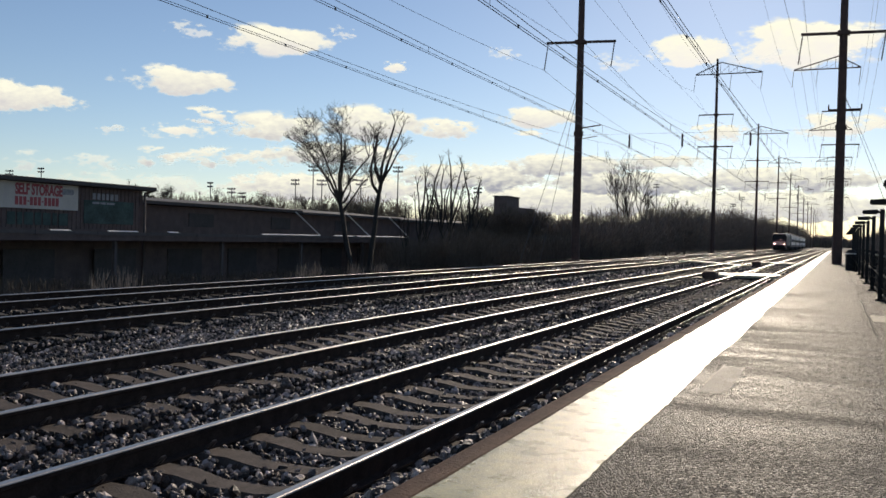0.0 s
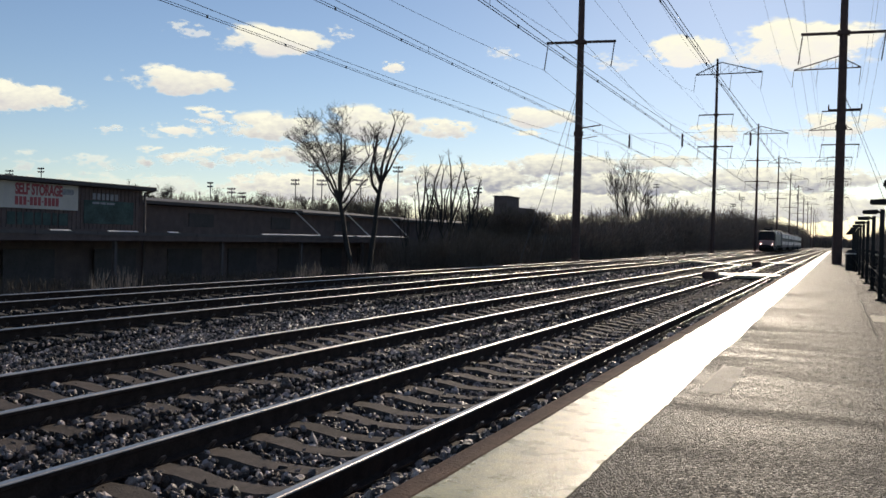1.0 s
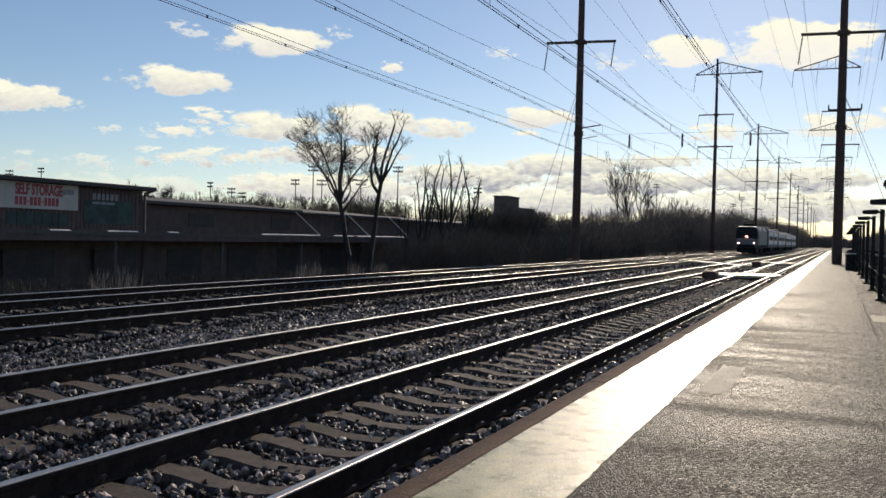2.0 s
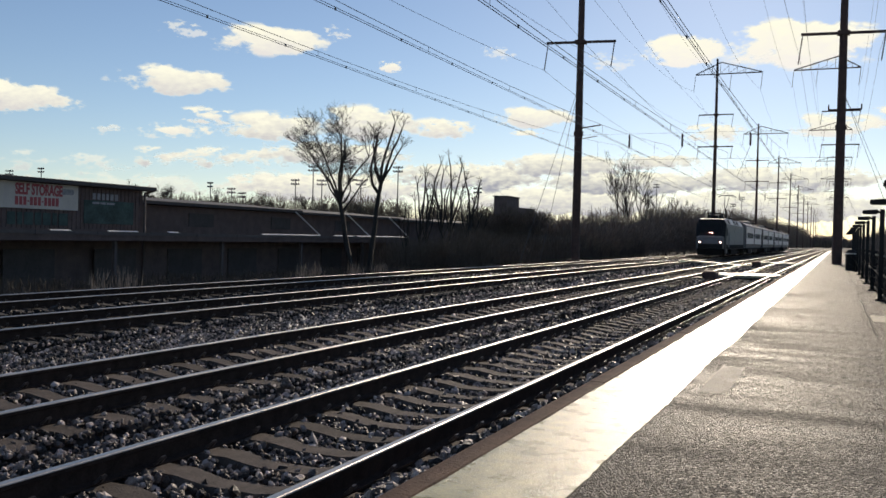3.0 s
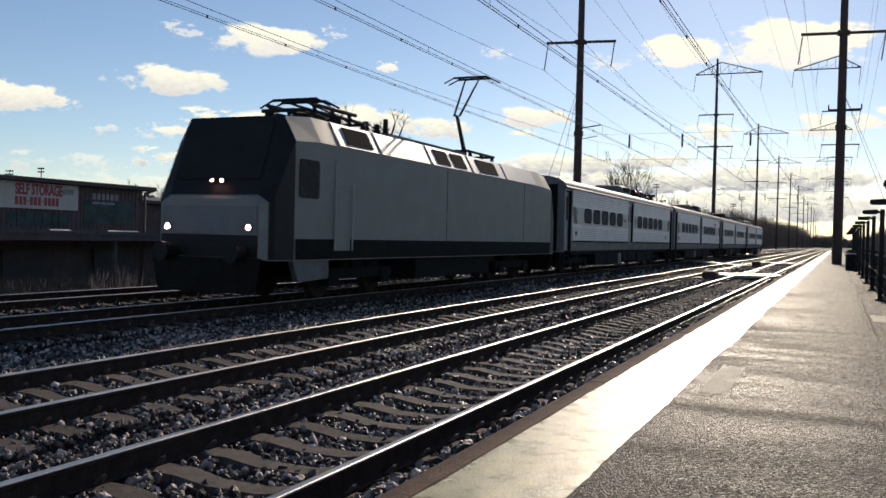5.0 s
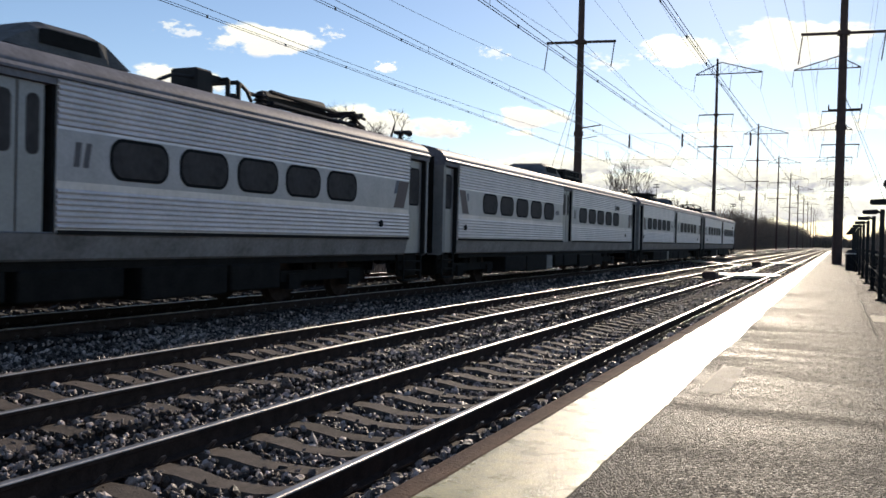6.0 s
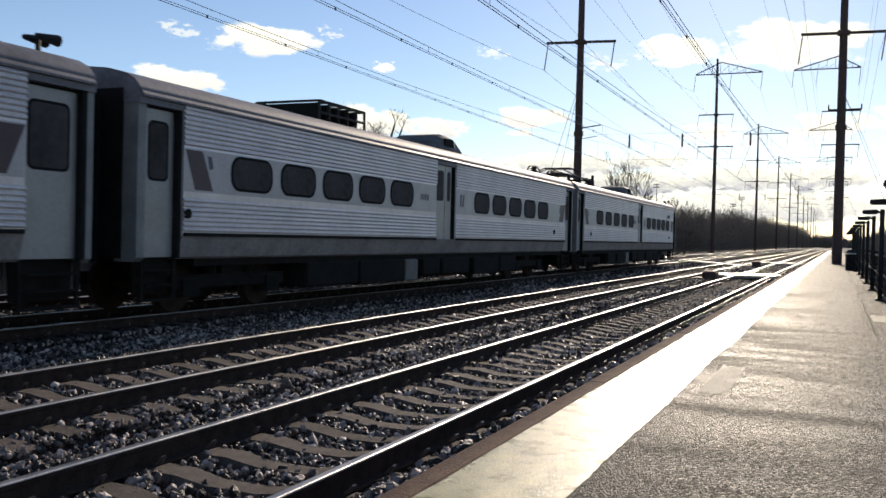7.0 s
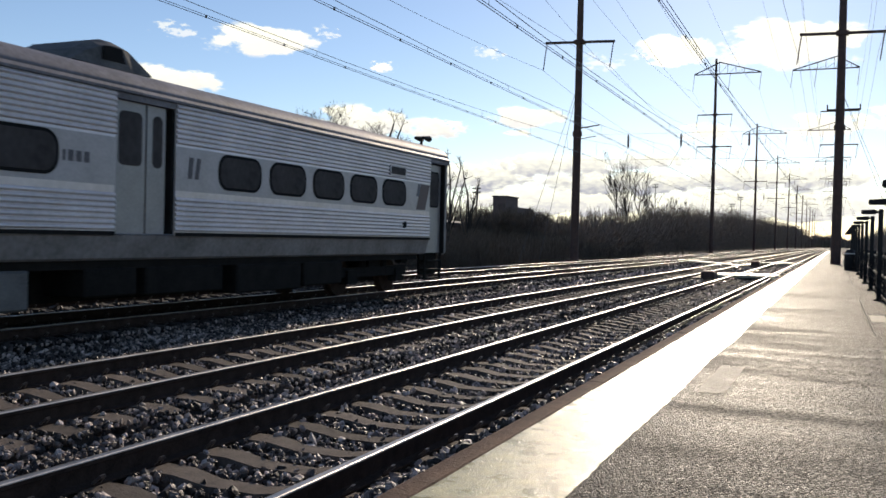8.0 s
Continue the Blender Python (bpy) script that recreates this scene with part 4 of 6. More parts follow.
def floodlights():
    first = None
    for x, y, z in ((-97.5, 150, 12), (-93.5, 150, 14.6), (-75.1, 150, 14.3), (-118, 150, 11.5), (-112.7, 150, 10.3), (-110, 150, 9.4), (-50, 273, 18.8), (-91.5, 150, 11.9), (-82.9, 150, 11.9),
                    (-175.1, 150, 14.3), (-165.2, 150, 14.8), (-68, 150, 9), (-63, 160, 11), (-30.9, 330, 17.9), (-33.8, 330, 15.5)):
        if first is None:
            first = thing("floodlight_mast", "tall slim sports floodlight mast with lamp clusters", "floodlight", "sports ground floodlights", at=(x, y, z - 20))
            bm = bmesh.new()
            tube(bm, (0, 0, 0), (0, 0, 20), 0.16, 0.09, 8)
            part("pole", bm, M_BOXGREY, first)
            bm = bmesh.new()
            for dz in (0, -0.75):
                box(bm, -0.85, 0.85, -0.05, 0.05, 19.6 + dz, 19.7 + dz)
            part("crossbar", bm, M_BOXGREY, first)
            lamp = bmesh.new()
            tube(lamp, (0, -0.1, 0.06), (0, 0.2, 0.0), 0.19, 0.1, 8)
            me = mesh_of("floodlight", lamp, M_BOXGREY)
            for dz in (0, -0.75):
                for dx in (-0.8, -0.3, 0.3, 0.8):
                    part("floodlight", me, None, first, at=(dx, -0.1, 19.75 + dz))
        else:
            copy_thing(first, pose(x, y, z - 20, 0, 0, random.uniform(-25, 25)))


floodlights()

# ---- platform furniture ----


def platform_lamps():
    first = None
    for y in [13.0 + 5.3 * i for i in range(11)]:
        if first is None:
            first = thing("platform_lamp", "short black platform lamp post with a flat box head", "platform lamp", "row of platform lamps", at=(0.96, y, 0.2))
            bm = bmesh.new()
            box(bm, -0.05, 0.05, -0.05, 0.05, 0, 2.17)
            box(bm, -0.1, 0.1, -0.1, 0.1, 0, 0.05)
            part("post", bm, M_BLACK, first)
            bm = bmesh.new()
            tube(bm, (0, 0, 2.1), (-0.12, 0, 2.1), 0.03, n=6)
            part("arm", bm, M_BLACK, first)
            bm = bmesh.new()
            extrude(bm, [(-0.43, 2.08), (-0.4, 2.05), (-0.12, 2.05), (-0.09, 2.08), (-0.09, 2.14), (-0.13, 2.16), (-0.42, 2.14)], -0.12, 0.12)
            part("lamp_head", bm, M_BLACK, first)
        else:
            copy_thing(first, pose(0.96, y, 0.2))


def fence():
    f = thing("platform_fence", "low black metal picket fence behind the platform", "fence")
    post, bar = bmesh.new(), bmesh.new()
    box(post, -0.04, 0.04, -0.04, 0.04, -0.3, 1.35)
    box(bar, -0.01, 0.01, -0.01, 0.01, 0.1, 1.25)
    mp, mb = mesh_of("post", post, M_BLACK), mesh_of("picket", bar, M_BLACK)
    for i in range(30):
        part("post", mp, None, f, at=(1.2, 14 + 2.4 * i, 0))
    for z in (0.15, 0.7, 1.22):
        bm = bmesh.new()
        box(bm, 1.17, 1.23, 14, 84, z - 0.025, z + 0.025)
        part("rail", bm, M_BLACK, f)
    for i in range(280):
        part("picket", mb, None, f, at=(1.2, 14.1 + 0.13 * i, 0))
    rest = bmesh.new()
    for i in range(280, 520):
        y = 14.1 + 0.13 * i
        box(rest, 1.19, 1.21, y - 0.01, y + 0.01, 0.1, 1.25)
    tagged(part("far_pickets", rest, M_BLACK, f), kind="stuff")


def litter_bin():
    b = thing("litter_bin", "black litter bin with a pale liner rim on the platform", "litter bin", at=(0.72, 52.5, 0.2))
    bm = bmesh.new()
    tube(bm, (0, 0, 0), (0, 0, 0.85), 0.27, 0.3, 16)
    part("body", bm, M_BLACK, b)
    bm = bmesh.new()
    tube(bm, (0, 0, 0.86), (0, 0, 0.92), 0.31, 0.31, 16)
    part("liner", bm, M_LINER, b, "pale plastic liner rim")
    bm = bmesh.new()
    tube(bm, (0, 0, 0.93), (0, 0, 1.1), 0.3, 0.16, 16)
    part("lid", bm, M_BLACK, b)


def switch_gear():
    for x, y in ((-5.25, 42.5), (-5.4, 70.5)):
        g = thing("switch_machine", "brown steel switch machine box beside the rail", "switch machine", "switch machines", at=(x, y, -0.2))
        bm = bmesh.new()
        box(bm, -0.3, 0.3, -0.55, 0.55, 0.02, 0.36)
        bmesh.ops.bevel(bm, geom=bm.edges[:], offset=0.02, segments=1, affect="EDGES")
        box(bm, -1.5, -0.32, -0.5, 0.5, 0.0, 0.1)
        part("case", bm, M_RUST, g)
        bm = bmesh.new()
        box(bm, -0.24, 0.24, -0.45, 0.45, 0.36, 0.4)
        part("cover", bm, M_RUST, g)
        bm = bmesh.new()
        tube(bm, (0.3, 0.2, 0.05), (1.2, 0.2, 0.05), 0.03, n=6)
        part("throw_rod", bm, M_RAIL, g)
    # The first, slanting row of planks imitates sun glint on crossover rails.
    for (xa, ya), (xb, yb), half in (((-11.9, 79.2), (-5.9, 64.9), 0.6), ((-5.2, 45.4), (-2.25, 46.4), 1.9), ((-5.4, 78.0), (-2.5, 79.6), 1.6)):
        bm = bmesh.new()
        box(bm, -half, half, -0.14, 0.14, -0.05, 0.06)
        me = mesh_of("plank", bm, M_PLANK)
        path = thing("plank_walkway", "pale planks across the tracks, as walkway and as glinting crossover rails", "walkway", "plank walkways", at=(xa, ya, -0.06))
        n = int(math.hypot(xb - xa, yb - ya) / 0.3)
        for i in range(n):
            ob = part("plank", me, None, path, at=((xb - xa) * i / n, (yb - ya) * i / n, random.uniform(-0.01, 0.01)))
            ob.rotation_euler = (0, 0, math.atan2(-(xb - xa), yb - ya))


platform_lamps()
fence()
litter_bin()
switch_gear()

# ---- the train ----
FRONT, SPEED = 209.7, 39.0
LINE_X = TRACKS[2]


def flute(x, z0, z1, pitch=0.083, depth=0.034):
    """Half-round ribs with narrow flat grooves between them."""
    out, z = [], z0
    while z + pitch <= z1 + 1e-6:
        out += [(x, z), (x + depth * 0.75, z + pitch * 0.1), (x + depth, z + pitch * 0.3), (x + depth * 0.95, z + pitch * 0.48), (x + depth * 0.55, z + pitch * 0.7), (x, z + pitch * 0.8)]
        z += pitch
    return out


def car_profile():
    right = [(1.4, 0.99), (1.44, 1.02), (1.53, 1.38)] + flute(1.535, 1.45, 2.08) + [(1.54, 2.12), (1.54, 2.86)] + flute(1.535, 2.9, 3.58)
    right += [(1.53, 3.62), (1.5, 3.72), (1.4, 3.84), (1.2, 3.94), (0.85, 4.03), (0.4, 4.08)]
    return right + [(-x, z) for x, z in reversed(right)]


def bogie(parent, y, name="bogie"):
    b = bmesh.new()
    for s in (-1, 1):
        box(b, s * 1.05 - 0.08, s * 1.05 + 0.08, y - 1.7, y + 1.7, 0.45, 0.68)
        for e in (-1.25, 1.25):
            box(b, s * 1.07 - 0.12, s * 1.07 + 0.12, y + e - 0.22, y + e + 0.22, 0.3, 0.62)
            tube(b, (s * 1.02, y + e * 0.45, 0.5), (s * 1.02, y + e * 0.45, 0.95), 0.12, n=8)
    box(b, -1.1, 1.1, y - 0.3, y + 0.3, 0.5, 0.95)
    bg = part(name, b, M_UNDER, parent, "grimy steel bogie frame")
    for e in (-1.25, 1.25):
        w = bmesh.new()
        for s in (-1, 1):
            x = s * 0.75
            tube(w, (x - s * 0.07, y + e, 0.46), (x + s * 0.06, y + e, 0.46), 0.46, 0.45, 24)
            tube(w, (x - s * 0.1, y + e, 0.46), (x - s * 0.07, y + e, 0.46), 0.485, 0.485, 24)
        tube(w, (-0.75, y + e, 0.46), (0.75, y + e, 0.46), 0.08, n=8)
        part("wheelset", w, M_RAIL, bg)


def passenger_car(front, rear, shift=0.0, locker=-2.2, late=0.0, roller_sign=False, step=1.58):
    car = thing("passenger_car", "fluted stainless steel railcar with dark rounded windows", "railway carriage", "coupled railcars of the train")
    prof = car_profile()
    bm = bmesh.new()
    gaps = (-0.68, 0.68)
    ends = (front + 1.05, rear - 1.25)
    extrude(bm, prof, ends[0], gaps[0])
    extrude(bm, prof, gaps[1], ends[1])
    part("body", bm, M_STEEL, car, "fluted stainless steel side")
    bm = bmesh.new()
    edge = [(1.404, 0.984), (1.446, 1.018), (1.537, 1.374)]
    extrude(bm, edge + [(-x, z) for x, z in reversed(edge)], ends[0] - 0.004, ends[1] + 0.004)
    part("skirt", bm, M_SKIRT, car, "darker smooth steel skirt")
    for y0, y1 in ((front, ends[0]), gaps, (ends[1], rear)):
        bm = bmesh.new()
        extrude(bm, [(1.532, 3.46)] + [(x, z - 0.004) for x, z in prof if z > 3.61] + [(-1.532, 3.46)], y0 + 0.001, y1 - 0.001)
        part("door_header", bm, M_ROOF, car, "smooth grey steel above the doorway")
        if y0 != gaps[0]:
            continue
        bm = bmesh.new()
        extrude(bm, [(1.5, 1.36), (1.545, 1.385), (1.52, 1.4), (-1.52, 1.4), (-1.545, 1.385), (-1.5, 1.36)], y0 + 0.001, y1 - 0.001)
        part("door_sill", bm, M_SKIRT, car, "worn steel threshold of the doorway")
    bm = bmesh.new()
    extrude(bm, [(x * 1.004, z + 0.006) for x, z in prof if z > 3.6], front + 0.02, rear - 0.02, caps=False)
    part("roof", bm, M_ROOF, car, "grey painted curved roof", smooth=True)
    for s in (-1, 1):
        for y0, y1 in ((-0.66, 0.66),):
            bm = bmesh.new()
            # Back and far jamb are black: the recess's shade is in the colour.
            box(bm, s * 1.3 - 0.02, s * 1.3 + 0.02, y0 - 0.02, y1 + 0.02, 1.36, 3.5)
            box(bm, s * 1.42 - 0.09, s * 1.42 + 0.09, y1 - 0.04, y1 + 0.015, 1.38, 3.45)
            part("door_pocket", bm, M_RUBBER_SHADE, car, "door recess and far jamb, blackened for shade")
            for a, b in ((y0, 0.05), (0.09, y1 - 0.14)):
                bm = bmesh.new()
                box(bm, s * 1.43 - 0.025, s * 1.43 + 0.025, a, b, 1.38, 3.45)
                leaf = part("door_leaf", bm, M_DOOR, car, "grey sliding door leaf")
                bm = bmesh.new()
                slab_yz(bm, rounded(a + 0.13, b - 0.08, 2.46, 3.3, 0.1), s * 1.44, s * 1.463)
                part("door_window", bm, M_GLASS, leaf, "dark rounded door window")
        for y0, y1, end in ((front + 0.2, ends[0], front), (ends[1], rear - 0.14, rear)):
            bm = bmesh.new()
            # Shade of the vestibule recess is coloured in, far jamb included.
            box(bm, s * 1.3 - 0.02, s * 1.3 + 0.02, y0, y1, 1.0, 3.5)
            box(bm, s * 1.42 - 0.1, s * 1.42 + 0.08, y1 - 0.08, y1 - 0.004, 1.0, 3.5)
            part("door_pocket", bm, M_RUBBER_SHADE, car, "door recess and far jamb, blackened for shade")
            bm = bmesh.new()
            box(bm, s * 1.37 - 0.03, s * 1.37 + 0.03, y0 + 0.02, y1 - 0.1, 1.02, 3.42)
            leaf = part("end_door", bm, M_DOOR, car, "grey vestibule door set back in the side")
            bm = bmesh.new()
            slab_yz(bm, rounded(y0 + 0.18, y1 - 0.26, 2.3, 3.2, 0.09), s * 1.38, s * 1.406)
            part("door_window", bm, M_GLASS, leaf)
            bm = bmesh.new()
            slab_yz(bm, rounded(y0 + 0.14, y1 - 0.22, 2.26, 3.24, 0.11), s * 1.375, s * 1.402)
            part("window_seal", bm, M_RUBBER_SHADE, leaf)
            bm = bmesh.new()
            a, b = (end, end + 0.2) if end < 0 else (end - 0.14, end)
            extrude(bm, [(s * 1.05, 0.95), (s * 1.42, 0.95), (s * 1.5, 1.02), (s * 1.5, 3.5), (s * 1.05, 3.5)], a + 0.01, b - 0.01)
            part("corner_post", bm, M_ENDDOOR, car, "grey corner post")
            bm = bmesh.new()
            for k in range(3):
                box(bm, s * 1.35 - 0.14, s * 1.35 + 0.1, y0 + 0.1, y1 - 0.1, 0.3 + 0.24 * k, 0.34 + 0.24 * k)
            part("step", bm, M_UNDER, car)
            bm = bmesh.new()
            slab_yz(bm, [(y0, 1.0), (y1, 1.0), (y1 - 0.04, 0.42), (y0 + 0.04, 0.42)], s * 1.2, s * 1.26)
            part("step_well", bm, M_UNDER, car)
            for y in (y0 + 0.05, y1 - 0.05):
                bm = bmesh.new()
                slab_yz(bm, [(y - 0.04, 1.0), (y + 0.04, 1.0), (y + 0.03, 0.3), (y - 0.03, 0.3)], s * 1.38, s * 1.43)
                part("step_bracket", bm, M_UNDER, car)
        for a, b in ((ends[0] + 0.01, gaps[0] - 0.01), (gaps[1] + 0.01, ends[1] - 0.01)):
            bm = bmesh.new()
            box(bm, s * 1.5405 - 0.002, s * 1.5405 + 0.002, a, b, 2.125, 2.855)
            part("window_band", bm, M_BAND, car, "smooth dull steel band")
        if roller_sign:
            bm = bmesh.new()
            slab_yz(bm, rounded(8.4, 9.3, 2.94, 3.2, 0.04), s * 1.53, s * 1.585)
            sign = part("destination_sign", bm, M_BAND, car, "small roller sign box over a window")
            bm = bmesh.new()
            slab_yz(bm, rounded(8.46, 9.24, 2.98, 3.16, 0.03), s * 1.58, s * 1.589)
            part("pane", bm, M_GLASS, sign)
        pane, seal = bmesh.new(), bmesh.new()
        slab_yz(seal, rounded(-0.65, 0.65, 2.2, 2.84, 0.26, 6), -0.006, 0.006)
        slab_yz(pane, rounded(-0.6, 0.6, 2.25, 2.79, 0.22, 6), -0.006, 0.012)
        ms, mp = mesh_of("window", seal, M_RUBBER_SHADE), mesh_of("pane", pane, M_GLASS)
        for c in [-9.12 + shift + step * i for i in range(5)] + [2.45 + late + 1.57 * i for i in range(5)]:
            w = part("window", ms, None, car, "dark rounded carriage window", at=(s * 1.546, c, 0))
            p = part("pane", mp, None, w)
        f, r = ends
        for outline in ([(f + 0.04, 2.83), (f + 0.48, 2.83), (f + 0.78, 2.16), (f + 0.3, 2.16)], [(r - 0.56, 2.83), (r - 0.02, 2.83), (r - 0.3, 2.16), (r - 0.86, 2.16)]):
            bm = bmesh.new()
            slab_yz(bm, outline, s * 1.541, s * 1.546)
            part("stripe", bm, M_STRIPE_RED, car, "slanted faded maroon stripe")
        for outline in ([(f + 0.62, 2.76), (f + 0.72, 2.76), (f + 0.78, 2.56), (f + 0.68, 2.52)], [(r - 0.74, 2.83), (r - 0.58, 2.83), (r - 0.7, 2.5), (r - 0.86, 2.5)]):
            bm = bmesh.new()
            slab_yz(bm, outline, s * 1.541, s * 1.546)
            part("stripe", bm, M_STRIPE_BLUE, car, "slanted dark blue stripe")
        bm = bmesh.new()
        y = -1.7
        for w in (0.05, 0.1, 0.1, 0.1):
            box(bm, s * 1.543 - 0.002, s * 1.543 + 0.003, y, y + w, 2.42, 2.58)
            y += w + 0.05
        part("number_plate", bm, M_NUMBER, car)
        bm = bmesh.new()
        slab_yz(bm, [(0.98, 2.34), (1.02, 2.7), (1.13, 2.7), (1.09, 2.34)], s * 1.541, s * 1.547)
        slab_yz(bm, [(1.16, 2.34), (1.22, 2.7), (1.32, 2.7), (1.26, 2.34)], s * 1.541, s * 1.547)
        part("emblem", bm, M_NUMBER, car)
        # Strip added to cover the bright glint on the topmost rib.
        bm = bmesh.new()
        extrude(bm, [(s * 1.525, 3.55), (s * 1.582, 3.565), (s * 1.582, 3.6), (s * 1.525, 3.66)], front + 0.05, rear - 0.05)
        part("glint_cover", bm, M_ROOF, car, "grey strip added along the roof edge to cover a glint")
        bm = bmesh.new()
        box(bm, s * 1.56 - 0.02, s * 1.56 + 0.02, front + 1.07, -0.7, 1.37, 1.43)
        box(bm, s * 1.56 - 0.02, s * 1.56 + 0.02, 0.7, rear - 1.27, 1.37, 1.43)
        part("belt_rail", bm, M_RUBBER_SHADE, car)
        for y0 in (-11.35, rear - 3.2):
            bm = bmesh.new()
            tube(bm, (s * 1.54, y0 + 0.4, 1.75), (s * 1.585, y0 + 0.4, 1.75), 0.085, n=10)
            part("side_lamp", bm, M_RUBBER_SHADE, car)
    for e, y in ((-1, front), (1, rear)):
        bm = bmesh.new()
        box(bm, -1.2, 1.2, y - 0.02, y + 0.02, 1.0, 3.7)
        part("end_wall", bm, M_UNDER, car, "dark carriage end wall")
        bm = bmesh.new()
        box(bm, -0.62, 0.62, min(y, y + e * 0.36), max(y, y + e * 0.36), 1.05, 3.45)
        box(bm, -0.75, 0.75, y + e * 0.06 - 0.03, y + e * 0.06 + 0.03, 0.95, 3.6)
        box(bm, -0.75, 0.75, y + e * 0.26 - 0.03, y + e * 0.26 + 0.03, 0.95, 3.6)
        part("diaphragm", bm, M_RUBBER_SHADE, car, "black rubber gangway bellows")
        bm = bmesh.new()
        tube(bm, (0, y, 0.8), (0, y + e * 0.42, 0.8), 0.13, n=8)
        part("coupler", bm, M_UNDER, car)
        if e < 0:
            continue
        bm = bmesh.new()
        tube(bm, (0.9, y - e * 0.5, 3.95), (0.9, y - e * 0.5, 4.17), 0.04, n=6)
        for dx in (-0.12, 0.12):
            tube(bm, (0.9 + dx, y - e * 0.55 + 0.3, 4.2), (0.9 + dx, y - e * 0.55 - 0.1, 4.2), 0.09, 0.04, 8)
        part("horn", bm, M_BLACK, car, "black roof horn")
    under = bmesh.new()
    box(under, -1.35, 1.35, front + 1.6, rear - 1.6, 0.85, 1.01)
    # Long box added between the wheels to block light from behind.
    box(under, -0.55, 0.55, front + 1.7, rear - 1.7, 0.3, 0.849)
    part("underframe_and_light_block", under, M_UNDER, car)
    # The boxes from 4.9 and from -6.9 are added to keep the underside black.
    for y0, y1, z0, m in ((locker - 2.4, locker - 0.02, 0.29, M_UNDER), (locker, locker + 0.75, 0.3, M_BOXGREY), (-1.1, 0.0, 0.42, M_UNDER), (0.2, 2.2, 0.4, M_UNDER), (2.6, 4.8, 0.32, M_UNDER), (4.9, 6.5, 0.36, M_UNDER), (-6.9, -4.7, 0.34, M_UNDER)):
        bm = bmesh.new()
        box(bm, -1.4, 1.4, y0, y1, z0, 0.86)
        bmesh.ops.bevel(bm, geom=bm.edges[:], offset=0.03, segments=1, affect="EDGES")
        part("equipment_box", bm, m, car, "underfloor equipment box")
    bogie(car, -9.1)
    bogie(car, 8.6)
    return car


def roof_hump(car, y0, y1):
    bm = bmesh.new()
    prof = [(-0.95, 4.0), (-0.85, 4.4), (-0.6, 4.52), (0.6, 4.52), (0.85, 4.4), (0.95, 4.0)]
    rows = []
    for y, k in ((y0, 0.0), (y0 + 0.3, 0.5), (y0 + 0.62, 0.88), (y0 + 0.85, 1.0), (y1 - 0.6, 1.0), (y1 - 0.45, 0.9), (y1, 0.0)):
        rows.append([bm.verts.new((x, y, 4.03 + (z - 4.03) * k)) for x, z in prof])
    for a, b in zip(rows, rows[1:]):
        for i in range(len(prof) - 1):
            bm.faces.new((a[i], a[i + 1], b[i + 1], b[i]))
        bm.faces.new((a[0], b[0], b[-1], a[-1]))
    hump = part("roof_housing", bm, M_HOUSING, car, "tapered grey roof housing")
    for s in (-1, 1):
        bm = bmesh.new()
        slab_yz(bm, [(y0 + 0.6, 4.14), (y1 - 0.6, 4.14), (y1 - 0.68, 4.36), (y0 + 0.66, 4.36)], s * 0.82, s * 0.925)
        part("vent", bm, M_RUBBER_SHADE, hump)


def roof_cage(car, y0, y1):
    bm = bmesh.new()
    n = 5
    for i in range(n + 1):
        y = y0 + (y1 - y0) * i / n
        for s in (-0.85, 0.85):
            tube(bm, (s, y, 4.0), (s, y, 4.46), 0.035, n=4)
        tube(bm, (-0.85, y, 4.46), (0.85, y, 4.46), 0.035, n=4)
    for s in (-0.85, 0.85):
        for z in (4.2, 4.46):
            tube(bm, (s, y0, z), (s, y1, z), 0.035, n=4)
    cage = part("roof_cage", bm, M_BLACK, car, "open black roof resistor cage")
    for i in range(n):
        bm = bmesh.new()
        a = y0 + (y1 - y0) * i / n
        box(bm, -0.72, 0.72, a + 0.1, a + (y1 - y0) / n - 0.1, 4.1, 4.4)
        part("resistor_bank", bm, M_UNDER, cage)


